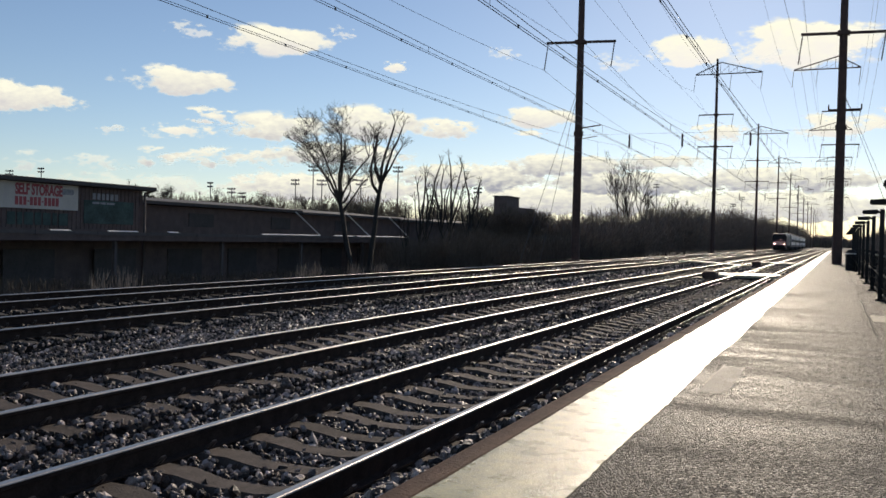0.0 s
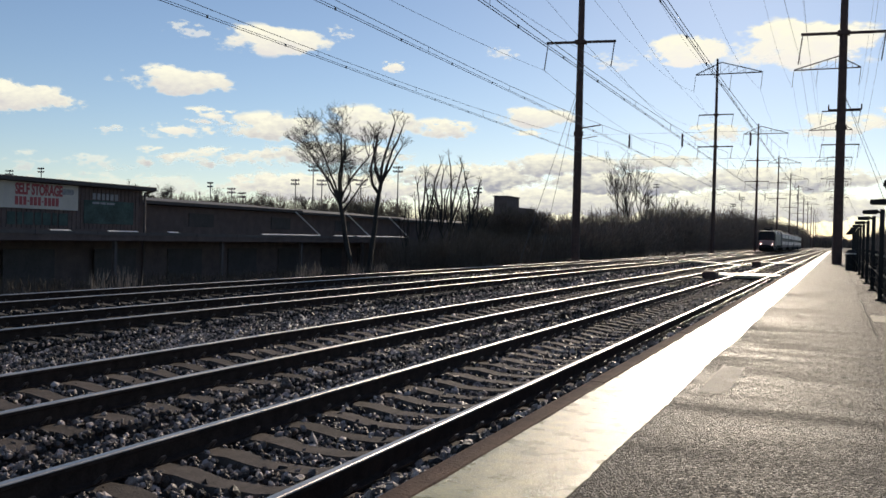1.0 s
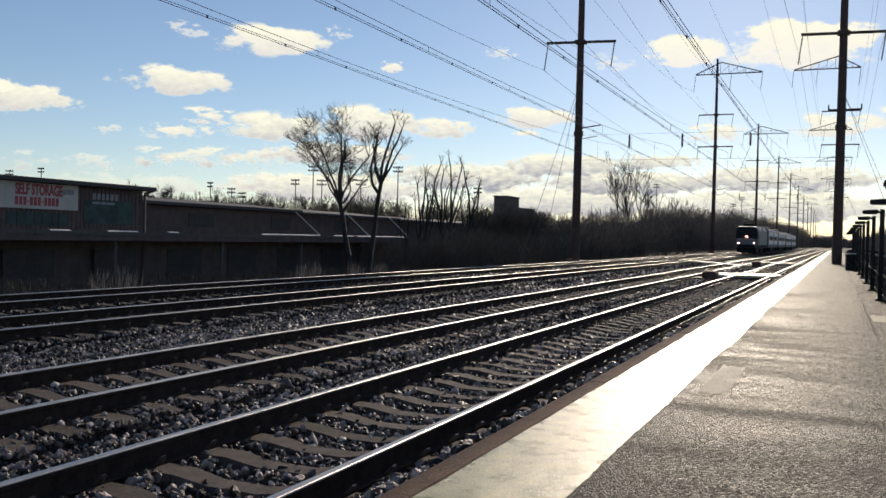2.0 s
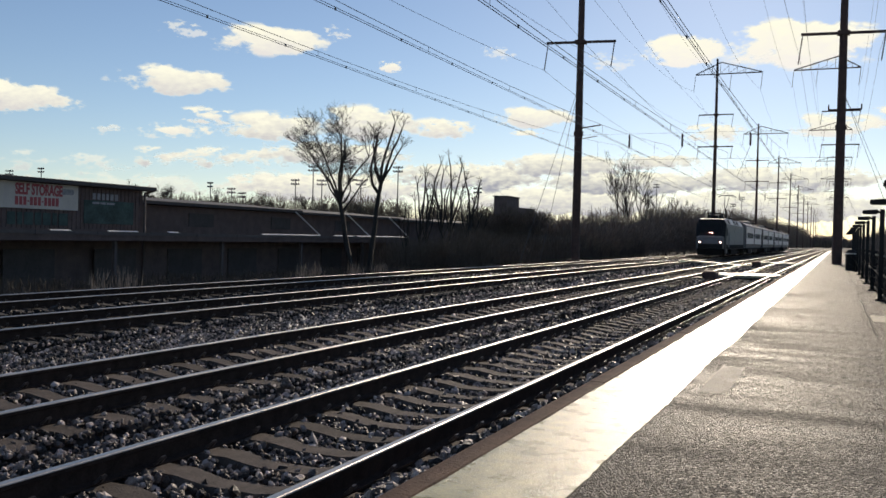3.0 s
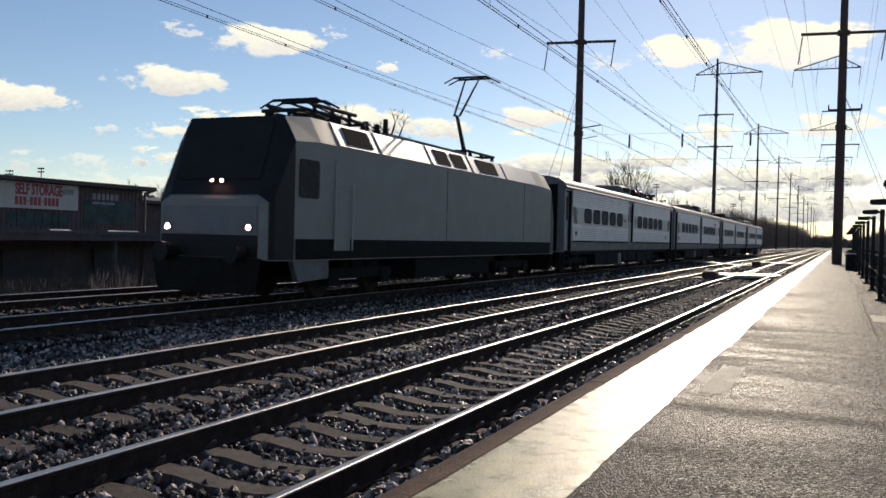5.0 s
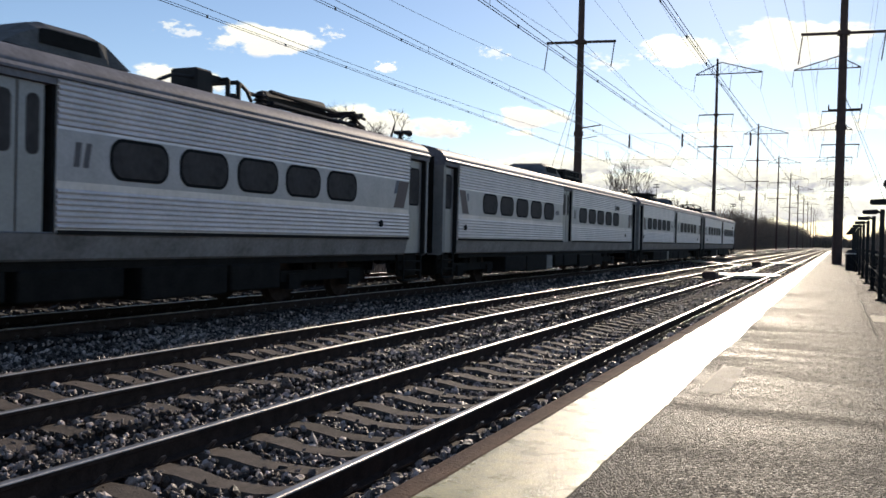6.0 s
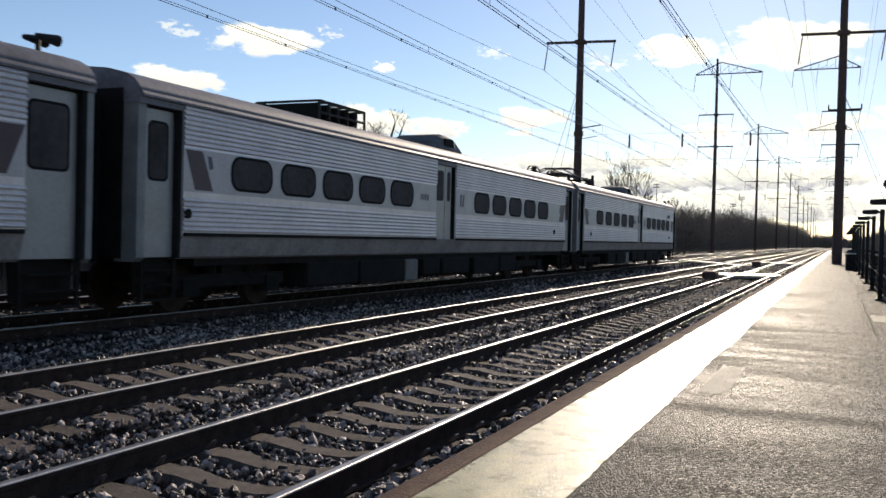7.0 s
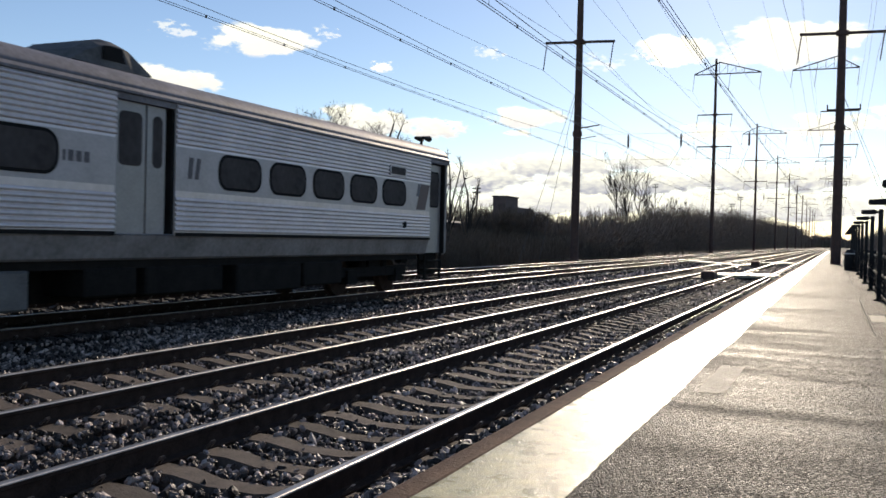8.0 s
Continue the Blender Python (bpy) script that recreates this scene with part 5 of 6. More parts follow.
def pantograph(car, y0, y1, base=4.05, raised=0.0, facing=1, side=1):
    """A single-arm current collector on its frame; raised gives the height of the head above the frame."""
    bm = bmesh.new()
    for s in (-0.6, 0.6):
        tube(bm, (s, y0, base + 0.3), (s, y1, base + 0.3), 0.045, n=6)
        for y in (y0 + 0.2, (y0 + y1) / 2, y1 - 0.2):
            tube(bm, (s, y, base - 0.1), (s, y, base + 0.3), 0.09, 0.06, 8)
    for y in (y0, y1):
        tube(bm, (-0.6, y, base + 0.3), (0.6, y, base + 0.3), 0.045, n=6)
    pan = part("pantograph", bm, M_BLACK, car, "black roof pantograph on insulators")
    bm = bmesh.new()
    foot, knee, head = (y0 + 0.4, y1 - 0.5, y0 + 0.6) if facing > 0 else (y1 - 0.4, y0 + 0.5, y1 - 0.6)
    zk, zh = base + 0.45 + raised * 0.45, base + 0.55 + raised
    if raised:
        foot, knee, head = (y0 + y1) / 2, (y0 + y1) / 2 - facing * 0.75, (y0 + y1) / 2 + facing * 0.5
    tube(bm, (0, foot, base + 0.3), (0, knee, zk), 0.08, 0.06, 8)
    for s in (-0.25, 0.25):
        tube(bm, (s * 0.4, knee, zk), (s, head, zh), 0.04, 0.03, 6)
    tube(bm, (0.15, foot - facing * 0.3, base + 0.35), (0.05, knee, zk - 0.1), 0.025, n=5)
    part("arm", bm, M_BLACK, pan)
    bm = bmesh.new()
    for dy in (-0.2, 0.2):
        tube(bm, (-0.6, head + dy, zh + 0.05), (0.6, head + dy, zh + 0.05), 0.035, n=6)
        for s in (-1, 1):
            tube(bm, (s * 0.6, head + dy, zh + 0.05), (s * 0.95, head + dy, zh - 0.12), 0.025, n=5)
    for s in (-0.4, 0.4):
        tube(bm, (s, head - 0.2, zh + 0.04), (s, head + 0.2, zh + 0.04), 0.025, n=5)
    part("collector_head", bm, M_BLACK, pan)
    if not raised:
        for i, y in enumerate((y1 + 0.5, y1 + 1.1, y1 + 1.6) if side > 0 else (y0 - 0.5, y0 - 1.2, y0 - 2.2)):
            bm = bmesh.new()
            tube(bm, (0.3, y, base - 0.1), (0.3, y, base + 0.45 + 0.2 * (i == 2)), 0.07, n=8)
            for k in range(4):
                tube(bm, (0.3, y, base + 0.05 + 0.1 * k), (0.3, y, base + 0.1 + 0.1 * k), 0.13, 0.09, 8)
            part("insulator", bm, M_BLACK, pan)


def folded_collector(car):
    """A folded current collector behind its switch boxes: frame, thick folded arm, spring cage and low leads."""
    bm = bmesh.new()
    box(bm, -0.35, 0.3, 5.15, 5.65, 4.0, 4.6)
    bmesh.ops.bevel(bm, geom=bm.edges[:], offset=0.04, segments=1, affect="EDGES")
    box(bm, -0.3, 0.2, 5.65, 6.0, 4.4, 4.55)
    gear = part("switch_box", bm, M_BLACK, car, "black roof switch box")
    bm = bmesh.new()
    for y in (6.05, 6.4):
        for x in (-0.35, 0.35):
            tube(bm, (x, y, 4.0), (x, y, 4.5), 0.05, n=6)
        tube(bm, (-0.35, y, 4.5), (0.35, y, 4.5), 0.045, n=6)
    last = (0.2, 6.4, 4.5)
    for p in ((0.2, 6.65, 4.52), (0.2, 6.9, 4.4), (0.2, 7.05, 4.2)):
        tube(bm, last, p, 0.04, n=6)
        last = p
    last = (0.2, 5.15, 4.4)
    for p in ((0.2, 4.6, 4.36), (0.25, 4.2, 4.2), (0.3, 3.9, 4.05)):
        tube(bm, last, p, 0.035, n=6)
        last = p
    part("bus_bar", bm, M_BLACK, gear)
    for x, y in ((0.35, 7.15), (-0.4, 7.2), (0.5, 10.9), (-0.5, 10.9)):
        bm = bmesh.new()
        tube(bm, (x, y, 3.98), (x, y, 4.42), 0.08, n=8)
        for k in range(4):
            tube(bm, (x, y, 4.06 + 0.09 * k), (x, y, 4.11 + 0.09 * k), 0.17, 0.11, 9)
        part("insulator", bm, M_BLACK, car)
    bm = bmesh.new()
    for x in (-0.55, 0.55):
        tube(bm, (x, 7.3, 4.2), (x, 11.3, 4.16), 0.05, n=6)
        tube(bm, (x, 10.1, 4.2), (x, 10.6, 4.42), 0.035, n=5)
        tube(bm, (x, 10.6, 4.42), (x, 11.2, 4.2), 0.035, n=5)
    for y in (7.4, 8.8, 10.2, 11.3):
        tube(bm, (-0.55, y, 4.18), (0.55, y, 4.18), 0.05, n=6)
    pan = part("pantograph", bm, M_BLACK, car, "folded black roof pantograph")
    bm = bmesh.new()
    tube(bm, (0, 7.7, 4.4), (0, 10.1, 4.46), 0.16, 0.2, 10)
    for x in (-0.3, 0.3):
        tube(bm, (x, 7.6, 4.5), (x, 10.5, 4.42), 0.05, n=6)
    part("arm", bm, M_BLACK, pan)
    bm = bmesh.new()
    for y in (10.5, 10.9):
        tube(bm, (-0.75, y, 4.42), (0.75, y, 4.42), 0.045, n=6)
    for x in (-0.7, 0.7):
        tube(bm, (x, 10.4, 4.42), (x, 11.1, 4.34), 0.04, n=6)
    part("collector_head", bm, M_BLACK, pan)
    bm = bmesh.new()
    for x in (-0.25, 0.25):
        tube(bm, (x, 11.2, 4.14), (x, 12.9, 4.16), 0.035, n=5)
        for y in (11.6, 12.2, 12.8):
            tube(bm, (x, y, 3.98), (x, y, 4.2), 0.06, n=6)
    part("roof_lead", bm, M_BLACK, car)


def roof_leads(car, y):
    """A stout insulator with cables that bow down to the roof on both sides."""
    bm = bmesh.new()
    tube(bm, (0.1, y, 3.98), (0.1, y, 4.46), 0.09, n=8)
    for k in range(4):
        tube(bm, (0.1, y, 4.06 + 0.09 * k), (0.1, y, 4.11 + 0.09 * k), 0.19, 0.12, 9)
    post = part("insulator", bm, M_BLACK, car)
    bm = bmesh.new()
    for e in (-1, 1):
        last = (0.1, y, 4.44)
        for dy, z in ((0.3, 4.45), (0.6, 4.4), (0.8, 4.28), (0.92, 4.1)):
            tube(bm, last, (0.1, y + e * dy, z), 0.035, n=5)
            last = (0.1, y + e * dy, z)
    part("cable", bm, M_BLACK, post)


def locomotive():
    loco = thing("electric_locomotive", "silver and black electric locomotive with lit headlamps", "locomotive")
    # sections along the length: y, half width, underside, shoulder, roof
    secs = [(0.0, 1.2, 0.95, 2.0, 2.12), (0.12, 1.34, 0.9, 2.05, 2.2), (0.25, 1.4, 0.9, 2.2, 2.4), (0.85, 1.46, 0.9, 3.34, 3.86), (1.8, 1.48, 0.9, 3.4, 3.95),
            (17.7, 1.48, 0.9, 3.4, 3.95), (18.65, 1.46, 0.9, 3.34, 3.86), (19.25, 1.4, 0.9, 2.2, 2.4), (19.5, 1.2, 0.95, 2.0, 2.12)]
    bm = bmesh.new()
    rows = []
    for y, w, z0, zs, zr in secs:
        pr = [(-w, z0), (-w, zs), (-w * 0.8, zr), (w * 0.8, zr), (w, zs), (w, z0)]
        rows.append([bm.verts.new((x, y, z)) for x, z in pr])
    for a, b in zip(rows, rows[1:]):
        for i in range(6):
            bm.faces.new((a[i], a[(i + 1) % 6], b[(i + 1) % 6], b[i]))
    bm.faces.new(rows[0])
    bm.faces.new(rows[-1][::-1])
    part("body", bm, M_LOCO, loco, "silver grey painted body")

    def quad(bm, pts, off):
        vs = [Vector(p) for p in pts]
        nrm = (vs[1] - vs[0]).cross(vs[-1] - vs[0]).normalized() * off
        a, b = [bm.verts.new(v) for v in vs], [bm.verts.new(v + nrm) for v in vs]
        n = len(vs)
        for i in range(n):
            bm.faces.new((a[i], a[(i + 1) % n], b[(i + 1) % n], b[i]))
        bm.faces.new(a[::-1])
        bm.faces.new(b)
    for flip in (0, 1):
        def at(x, y, z):
            return (x, 19.5 - y, z) if flip else (x, y, z)
        o = 0.012 if flip else -0.012
        bm = bmesh.new()
        shell = []
        for y, w, z0, zs, zr in secs[1:4]:
            w, zs, zr = w + 0.012, zs + 0.012, zr + 0.012
            shell.append([bm.verts.new(at(x, y - 0.012, z)) for x, z in ((-w, 0.92), (-w, zs), (-w * 0.8, zr), (w * 0.8, zr), (w, zs), (w, 0.92))])
        for a, b in zip(shell, shell[1:]):
            for i in range(5):
                bm.faces.new((a[i], a[i + 1], b[i + 1], b[i]))
        part("cab_front", bm, M_LOCO_DARK, loco, "black cab front and windscreen surround")
        bm = bmesh.new()
        front = [at(-1.02, 0.285, 2.53), at(1.02, 0.285, 2.53), at(1.0, 0.79, 3.76), at(-1.0, 0.79, 3.76)]
        quad(bm, front, -o * 2)
        part("windscreen", bm, M_LOCO_DARK, loco, "dark windscreen")
        bm = bmesh.new()
        y0, y1 = (19.5, 19.53) if flip else (-0.03, 0.0)
        box(bm, -1.16, 1.16, y0, y1, 1.42, 1.98)
        part("nose_band", bm, M_NOSE, loco, "dull grey nose band")
        bm = bmesh.new()
        box(bm, -1.18, 1.18, y0 + 0.004, y1 - 0.004, 0.96, 1.4)
        for s in (-1, 1):
            tube(bm, (s * 0.85, 0 if not flip else 19.5, 1.05), (s * 0.85, -0.45 if not flip else 19.95, 1.05), 0.12, 0.2, 10)
        part("buffer_beam", bm, M_LOCO_DARK, loco)
        bm = bmesh.new()
        s0 = 19.6 if flip else -0.1
        slab = [(-1.3, 0.95), (1.3, 0.95), (1.15, 0.25), (-1.15, 0.25)]
        extrude(bm, slab, s0 - 0.06, s0 + 0.06)
        part("snowplough", bm, M_UNDER, loco)
        for x, z, dy, r in ((-1.0, 1.55, 0.0, 0.075), (1.0, 1.55, 0.0, 0.075), (-0.12, 2.5, 0.29, 0.04), (0.12, 2.5, 0.29, 0.04)):
            bm = bmesh.new()
            yb = 19.5 - dy if flip else dy
            e = 1 if flip else -1
            tube(bm, (x, yb + e * 0.02, z), (x, yb + e * 0.07, z), r, r, 14)
            rim = part("headlamp", bm, M_BLACK, loco)
            bm = bmesh.new()
            tube(bm, (x, yb + e * 0.071, z), (x, yb + e * 0.082, z), r * 0.75, r * 0.6, 14)
            part("lens", bm, M_GLASS if flip else M_LAMP, rim, "dark tail lamp lens" if flip else "lit white lamp lens")
    for s in (-1, 1):
        bm = bmesh.new()
        for y0, y1 in ((2.6, 4.4), (4.6, 7.4), (7.6, 10.4), (10.6, 13.4), (13.6, 16.8)):
            quad(bm, [(s * 1.48, y0, 3.41), (s * 1.48, y1, 3.41), (s * 1.19, y1, 3.94), (s * 1.19, y0, 3.94)], s * 0.012)
        part("roof_panel", bm, M_LOCO_PALE, loco, "pale sloping roof panel")
        for y0, y1 in ((3.0, 4.2), (8.0, 8.9), (9.2, 10.1), (11.2, 12.8)):
            bm = bmesh.new()
            quad(bm, [(s * 1.45, y0, 3.48), (s * 1.45, y1, 3.48), (s * 1.24, y1, 3.87), (s * 1.24, y0, 3.87)], s * 0.02)
            part("roof_grille", bm, M_GRILLE, loco)
        bm = bmesh.new()
        slab_yz(bm, rounded(1.0, 1.75, 2.2, 3.0, 0.08), s * 1.47, s * 1.492)
        part("cab_window", bm, M_GLASS, loco)
        bm = bmesh.new()
        box(bm, s * 1.482 - 0.006, s * 1.482 + 0.006, 0.9, 18.6, 0.92, 1.35)
        part("sill_band", bm, M_UNDER, loco)
        bm = bmesh.new()
        box(bm, s * 1.49 - 0.004, s * 1.49 + 0.004, 2.4, 3.1, 1.1, 3.1)
        part("cab_door", bm, M_LOCO, loco)
        for y in (8.6, 15.4):
            bm = bmesh.new()
            box(bm, s * 1.4805 - 0.004, s * 1.4805 + 0.004, y - 0.012, y + 0.012, 1.36, 3.38)
            part("panel_seam", bm, M_RUBBER_SHADE, loco)
        bm = bmesh.new()
        box(bm, s * 1.4805 - 0.006, s * 1.4805 + 0.006, 3.3, 18.2, 2.02, 2.05)
        part("side_moulding", bm, M_LOCO, loco)
        bm = bmesh.new()
        slab_yz(bm, [(0.86, 0.93), (2.3, 0.93), (2.3, 0.5), (1.1, 0.45)], s * 1.3, s * 1.42)
        part("cab_step_skirt", bm, M_BOXGREY, loco)
        bm = bmesh.new()
        for y in (2.36, 3.14):
            tube(bm, (s * 1.53, y, 1.1), (s * 1.53, y, 2.6), 0.018, n=6)
        part("handrail", bm, M_LOCO_PALE, loco)
    for y in (4.2, 15.3):
        bogie(loco, y)
    bm = bmesh.new()
    box(bm, -1.3, 1.3, 7, 12.5, 0.35, 0.92)
    part("transformer_case", bm, M_UNDER, loco)
    pantograph(loco, 2.6, 5.4, 3.95, 0.0, 1)
    bm = bmesh.new()
    for x in (-0.6, 0.6):
        for y in (2.9, 3.7, 4.5):
            tube(bm, (x, y, 3.9), (x, y, 4.4), 0.06, 0.05, 6)
            for k in range(3):
                tube(bm, (x, y, 4.0 + 0.11 * k), (x, y, 4.06 + 0.11 * k), 0.13, 0.08, 8)
        tube(bm, (x, 2.8, 4.4), (x, 4.8, 4.4), 0.05, n=6)
    box(bm, -0.35, 0.35, 3.0, 4.4, 3.93, 4.2)
    part("collector_cradle", bm, M_BLACK, loco, "black insulated cradle under the folded collector")
    pantograph(loco, 12.2, 14.6, 3.95, 2.35, 1)
    bm = bmesh.new()
    box(bm, -0.8, 0.8, 6.2, 11.5, 3.9, 4.12)
    part("roof_box", bm, M_BOXGREY, loco)
    return loco


loco = locomotive()
cars = [passenger_car(-12.55, 13.25, 0.15, late=-0.12), passenger_car(-12.5, 13.65, 0.24, roller_sign=True), passenger_car(-12.1, 13.25, late=0.3), passenger_car(-13.15, 12.1, -0.18, -2.85, roller_sign=True, step=1.72)]
roof_hump(cars[0], 0.3, 2.7)
folded_collector(cars[0])
roof_hump(cars[1], -1.5, 1.0)
roof_cage(cars[1], 1.9, 4.6)
roof_cage(cars[2], -5.7, -3.6)
roof_hump(cars[2], 0.6, 2.5)
roof_leads(cars[2], 12.25)
pantograph(cars[3], -11.6, -7.6, 4.05)
roof_leads(cars[3], -12.2)
roof_hump(cars[3], -0.95, 0.75)
CAR_AT = (33.0, 59.75, 86.4, 113.5)

# ---- clouds ----


def cloud_material(name, seed, dense, soft, shade, grain):
    """White cloud that thins out unevenly towards its rim; greyer low down where it is thick. Sunlight and shade are
    emission colours.
    """
    m = bpy.data.materials.new(name)
    m.use_nodes = True
    t = m.node_tree
    t.nodes.clear()
    out, mix = t.nodes.new("ShaderNodeOutputMaterial"), t.nodes.new("ShaderNodeMixShader")
    em, tr = t.nodes.new("ShaderNodeEmission"), t.nodes.new("ShaderNodeBsdfTransparent")
    co = t.nodes.new("ShaderNodeTexCoord")

    def math_node(op, a, b=None, c=None):
        n = t.nodes.new("ShaderNodeMath")
        n.operation = op
        for i, v in enumerate((a, b, c)):
            if v is None:
                continue
            if isinstance(v, (int, float)):
                n.inputs[i].default_value = v
            else:
                t.links.new(v, n.inputs[i])
        return n.outputs[0]
    at = t.nodes.new("ShaderNodeAttribute")
    at.attribute_name = "reach"
    sep = t.nodes.new("ShaderNodeSeparateXYZ")
    t.links.new(at.outputs["Vector"], sep.inputs[0])
    flat = t.nodes.new("ShaderNodeMapping")
    flat.inputs["Scale"].default_value = (0.6, 1.25, 1)
    t.links.new(co.outputs["Object"], flat.inputs["Vector"])
    n1, n2 = t.nodes.new("ShaderNodeTexNoise"), t.nodes.new("ShaderNodeTexNoise")
    for n, sc, det in ((n1, grain, 9), (n2, grain * 2.8, 7)):
        n.noise_dimensions = "4D"
        n.inputs["W"].default_value = seed
        n.inputs["Scale"].default_value, n.inputs["Detail"].default_value, n.inputs["Roughness"].default_value = sc, det, 0.58
        t.links.new(flat.outputs["Vector"], n.inputs["Vector"])
    # reach.x: -1 to 1 along, reach.y: -1 to 1 up
    rad = math_node("SQRT", math_node("ADD", math_node("MULTIPLY", sep.outputs[0], sep.outputs[0]), math_node("MULTIPLY", sep.outputs[1], sep.outputs[1])))
    body = math_node("SUBTRACT", 1.0, rad)
    rough = math_node("ADD", math_node("MULTIPLY_ADD", n1.outputs["Fac"], 6.5, -3.25), math_node("MULTIPLY_ADD", n2.outputs["Fac"], 2.2, -1.1))
    d = math_node("ADD", math_node("MULTIPLY_ADD", body, dense * 1.35, -0.55), rough)
    mr = t.nodes.new("ShaderNodeMapRange")
    mr.interpolation_type = "SMOOTHSTEP"
    mr.inputs["From Min"].default_value, mr.inputs["From Max"].default_value = 0.0, soft
    t.links.new(d, mr.inputs["Value"])
    edge = t.nodes.new("ShaderNodeMapRange")
    edge.inputs["From Min"].default_value, edge.inputs["From Max"].default_value = 0.0, 0.25
    t.links.new(body, edge.inputs["Value"])
    alpha = math_node("MULTIPLY", math_node("MULTIPLY", mr.outputs[0], edge.outputs[0]), 1.0 if dense > 1.3 else 0.55)
    grey = t.nodes.new("ShaderNodeMapRange")
    grey.inputs["From Min"].default_value, grey.inputs["From Max"].default_value = 0.05, 0.8
    low = math_node("ADD", math_node("MULTIPLY", sep.outputs[1], -0.55), math_node("MULTIPLY_ADD", n2.outputs["Fac"], 1.3, -0.25))
    t.links.new(low, grey.inputs["Value"])
    ramp = t.nodes.new("ShaderNodeMix")
    ramp.data_type = "RGBA"
    ramp.inputs["A"].default_value, ramp.inputs["B"].default_value = (0.94, 0.98, 0.83, 1), shade
    t.links.new(math_node("MULTIPLY", grey.outputs[0], mr.outputs[0]), ramp.inputs["Factor"])
    t.links.new(ramp.outputs["Result"], em.inputs["Color"])
    em.inputs["Strength"].default_value = 1.02
    t.links.new(alpha, mix.inputs["Fac"])
    t.links.new(tr.outputs[0], mix.inputs[1])
    t.links.new(em.outputs[0], mix.inputs[2])
    t.links.new(mix.outputs[0], out.inputs["Surface"])
    return m


# each cloud: bearing and height in degrees as seen from the platform, width, height, thickness factor, how grey below
HIGH_CLOUDS = (
    (-30.3, 12.5, 1.8, 1.4, 1.1, 0),
    (-39.6, 12.1, 3.0, 1.4, 1.0, 0),
    (-34.5, 11.8, 8.8, 2.6, 2.2, 0.15),
    (-1.9, 11.8, 9.7, 4.2, 2.4, 0),
    (-8.7, 11.6, 5.3, 2.8, 2.6, 0),
    (-20.1, 11.6, 2.4, 1.5, 0.9, 0),
    (-13.4, 11.0, 3.9, 1.6, 1.2, 0),
    (-26.8, 10.6, 1.9, 1.1, 1.4, 0.1),
    (-40.4, 9.0, 7.9, 2.6, 2.0, 0.3),
    (-18.2, 7.6, 6.0, 1.9, 2.3, 0.2),
    (-49.6, 7.4, 8.8, 2.7, 2.0, 0.3),
    (3.7, 7.3, 5.5, 2.3, 1.6, 0.1),
)
MIDDLE_CLOUDS = (
    (-38.2, 7.0, 4.2, 1.6, 1.5, 0.2),
    (-28.5, 7.0, 7.5, 3.2, 2.4, 0.35),
    (-0.3, 7.0, 6.1, 2.1, 1.9, 0.1),
    (-23.7, 6.8, 4.7, 1.9, 2.2, 0.3),
    (-6.9, 6.7, 3.9, 1.6, 2.0, 0.2),
    (-18.5, 6.6, 2.6, 0.7, 1.4, 0.1),
    (-34.3, 6.5, 6.7, 2.7, 2.3, 0.4),
    (-40.2, 6.0, 5.7, 1.5, 1.7, 0.2),
    (-44.1, 5.9, 2.2, 1.0, 1.2, 0.2),
    (-30.4, 5.0, 9.7, 2.1, 2.2, 0.45),
    (-10.5, 4.9, 6.2, 1.5, 2.3, 0.5),
    (-16.2, 4.6, 8.5, 2.2, 2.4, 0.6),
)
LOW_CLOUDS = (
    (-36.7, 4.5, 6.5, 2.0, 1.5, 0.4),
    (-40.4, 4.4, 5.4, 1.9, 1.5, 0.4),
    (-3.1, 3.9, 13.3, 2.2, 2.3, 0.6),
    (-22.1, 3.8, 10.7, 2.6, 2.2, 0.7),
    (-47.0, 3.8, 10.4, 1.8, 0.9, 0.3),
    (-12.2, 3.6, 11.9, 2.1, 2.4, 0.7),
    (-31.0, 2.9, 14.6, 2.8, 2.5, 0.45),
    (-42.7, 2.7, 13.6, 2.0, 1.1, 0.3),
    (-15.6, 2.4, 15.3, 2.8, 2.4, 0.5),
    (-3.4, 2.3, 16.3, 2.8, 2.4, 0.4),
)
CLOUDS = HIGH_CLOUDS + MIDDLE_CLOUDS + LOW_CLOUDS
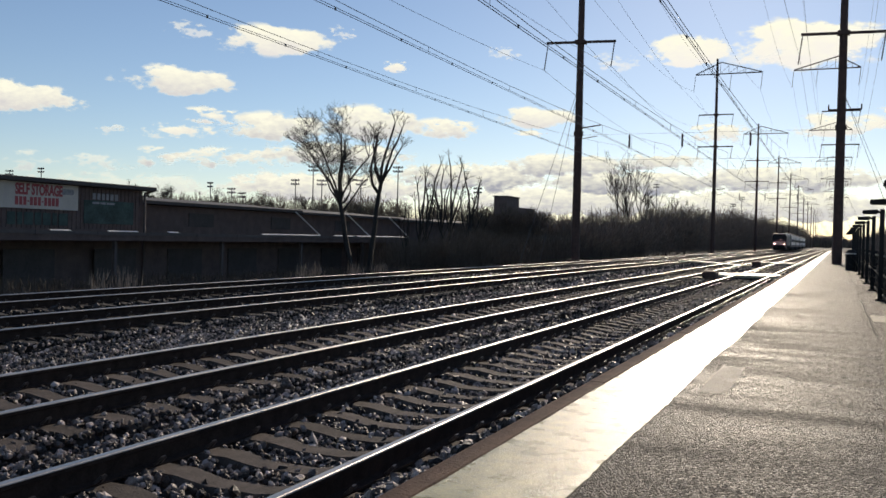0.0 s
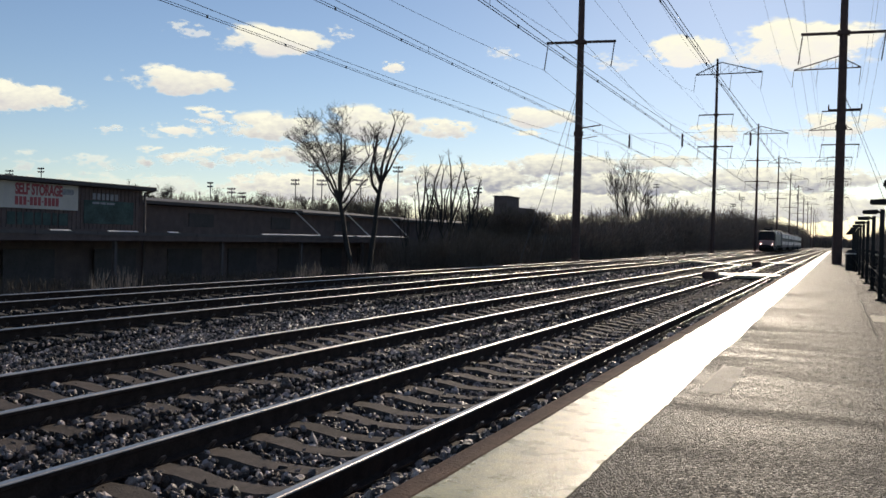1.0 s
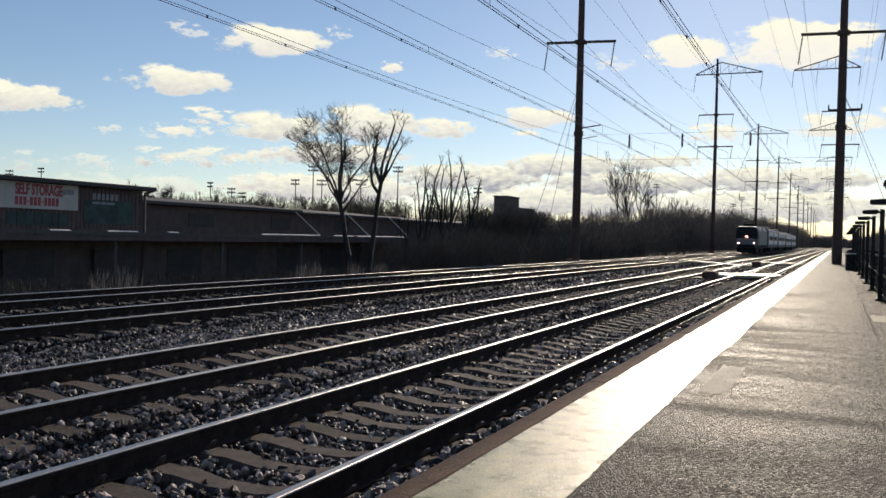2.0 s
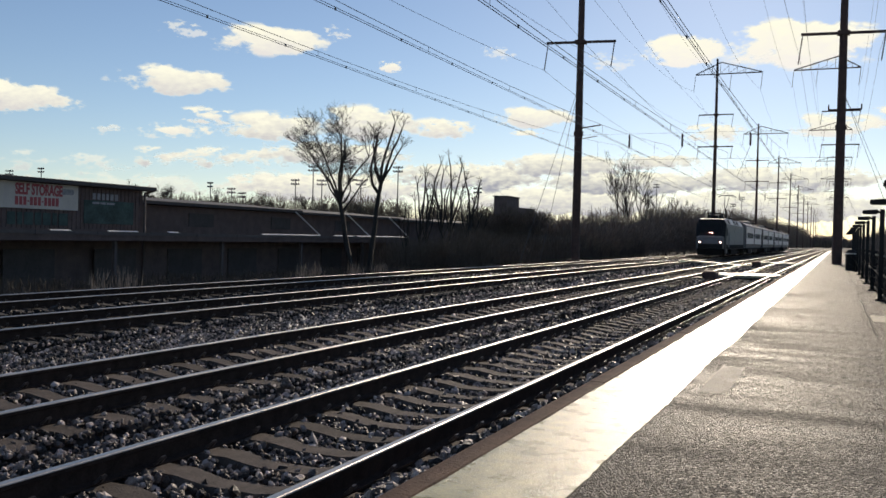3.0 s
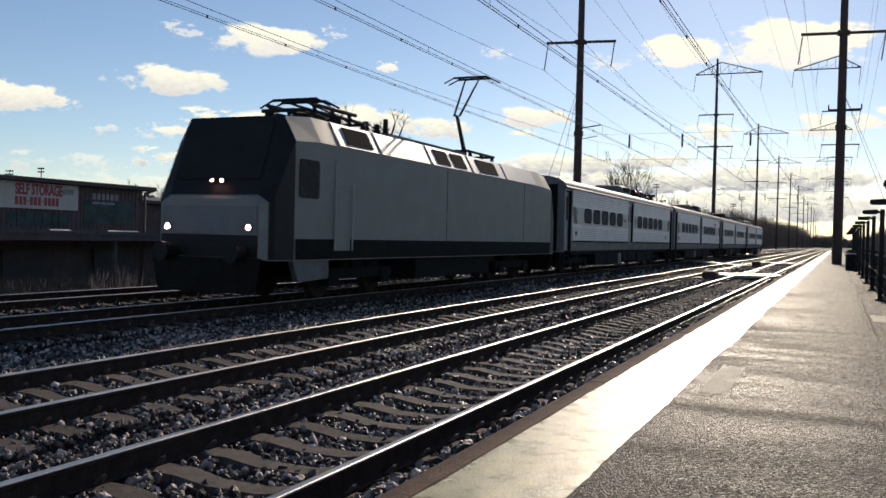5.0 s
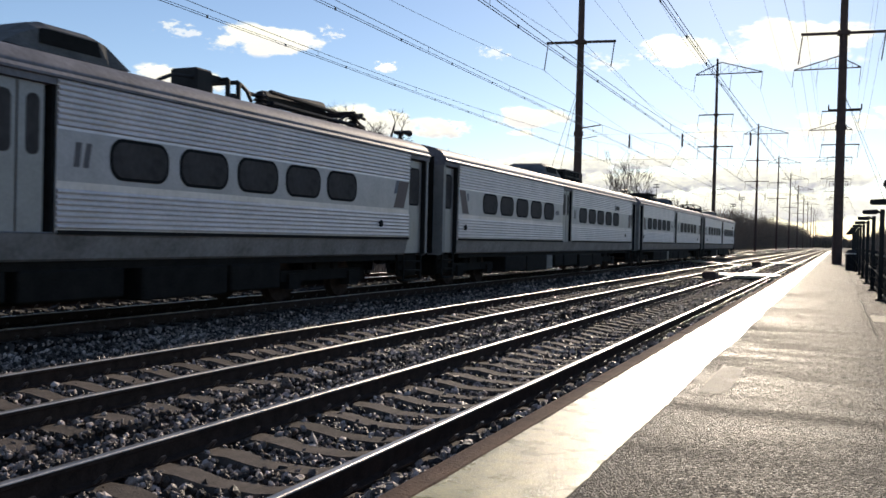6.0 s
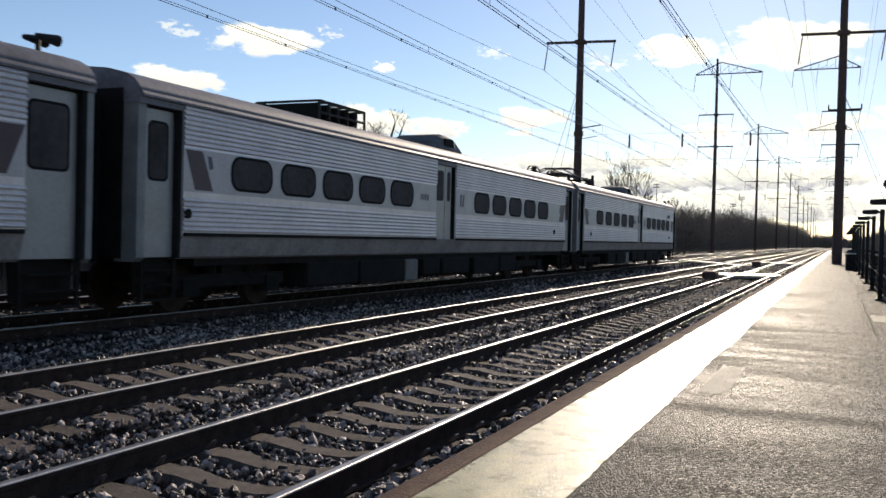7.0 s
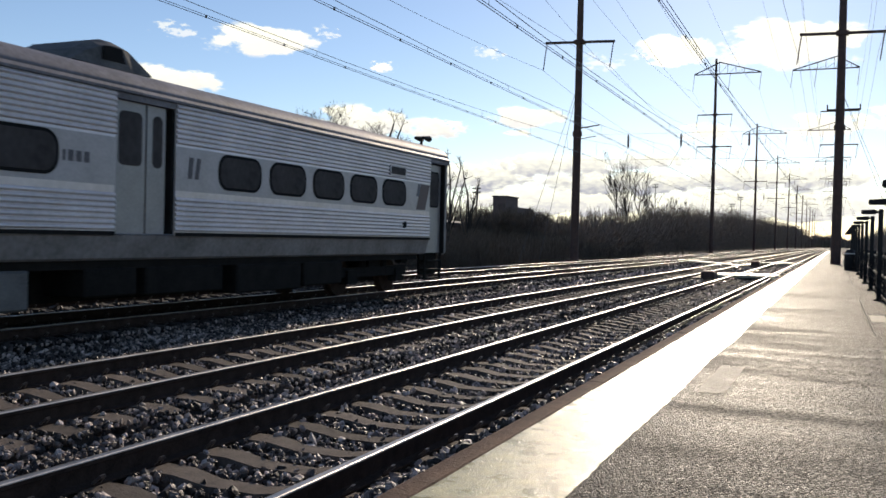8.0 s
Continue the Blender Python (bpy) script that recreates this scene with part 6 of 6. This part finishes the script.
WIND = Vector((-0.916, -0.401, 0)) * 4.6


def clouds():
    made = []
    for i, (az, el, wide, high, dense, dark) in enumerate(CLOUDS):
        wide, high = wide * 1.15, high * 0.86
        dist = 2100 + 190 * max(0, 14 - el)
        a, e = radians(az), radians(el)
        pos = Vector((math.sin(a) * math.cos(e), math.cos(a) * math.cos(e), math.sin(e))) * dist
        w, h = dist * math.tan(radians(wide)) / 2, dist * math.tan(radians(high)) / 2
        nu, nv = 16, 8
        verts, reach, faces = [], [], []
        for j in range(nv + 1):
            for k in range(nu + 1):
                x, y = 2 * k / nu - 1, 2 * j / nv - 1
                verts.append((x * w * 1.25, y * h * 1.25, 30 * (1 - x * x) * (1 - y * y)))
                reach.append((x * 1.25, y * 1.25, 0))
        for j in range(nv):
            for k in range(nu):
                b = j * (nu + 1) + k
                faces.append((b, b + 1, b + nu + 2, b + nu + 1))
        dark = 0.1 + 0.95 * dark
        shade = (0.95 - 0.78 * dark, 0.97 - 0.76 * dark, 0.92 - 0.6 * dark, 1)
        me = raw_mesh("cloud", verts, faces, cloud_material("cloud_glow", i * 3.7, dense, 0.85, shade, min(0.05, max(0.014, 3.0 / w))))
        attr = me.attributes.new("reach", "FLOAT_VECTOR", "POINT")
        attr.data.foreach_set("vector", np.array(reach, dtype=np.float32).ravel())
        ob = tagged(new("cloud", me), "ragged white cumulus cloud drifting in blue sky", "cloud", "drifting clouds")
        turn = (-pos).to_track_quat("Z", "Y").to_matrix().to_4x4()
        made.append((ob, pos, turn))
    return made


sky_clouds = clouds()


def motions():
    """The train runs past at a steady speed; the clouds drift with the wind."""
    times = [0.0, 2.0, 4.0, 6.0, 8.0]
    walk(loco, [(t, pose(LINE_X, FRONT - SPEED * t, 0)) for t in times])
    for car, back in zip(cars, CAR_AT):
        walk(car, [(t, pose(LINE_X, FRONT - SPEED * t + back, 0)) for t in times])
    for ob, pos, turn in sky_clouds:
        walk(ob, [(t, Matrix.Translation(pos + WIND * t) @ turn) for t in (0.0, 4.0, 8.0)])


motions()
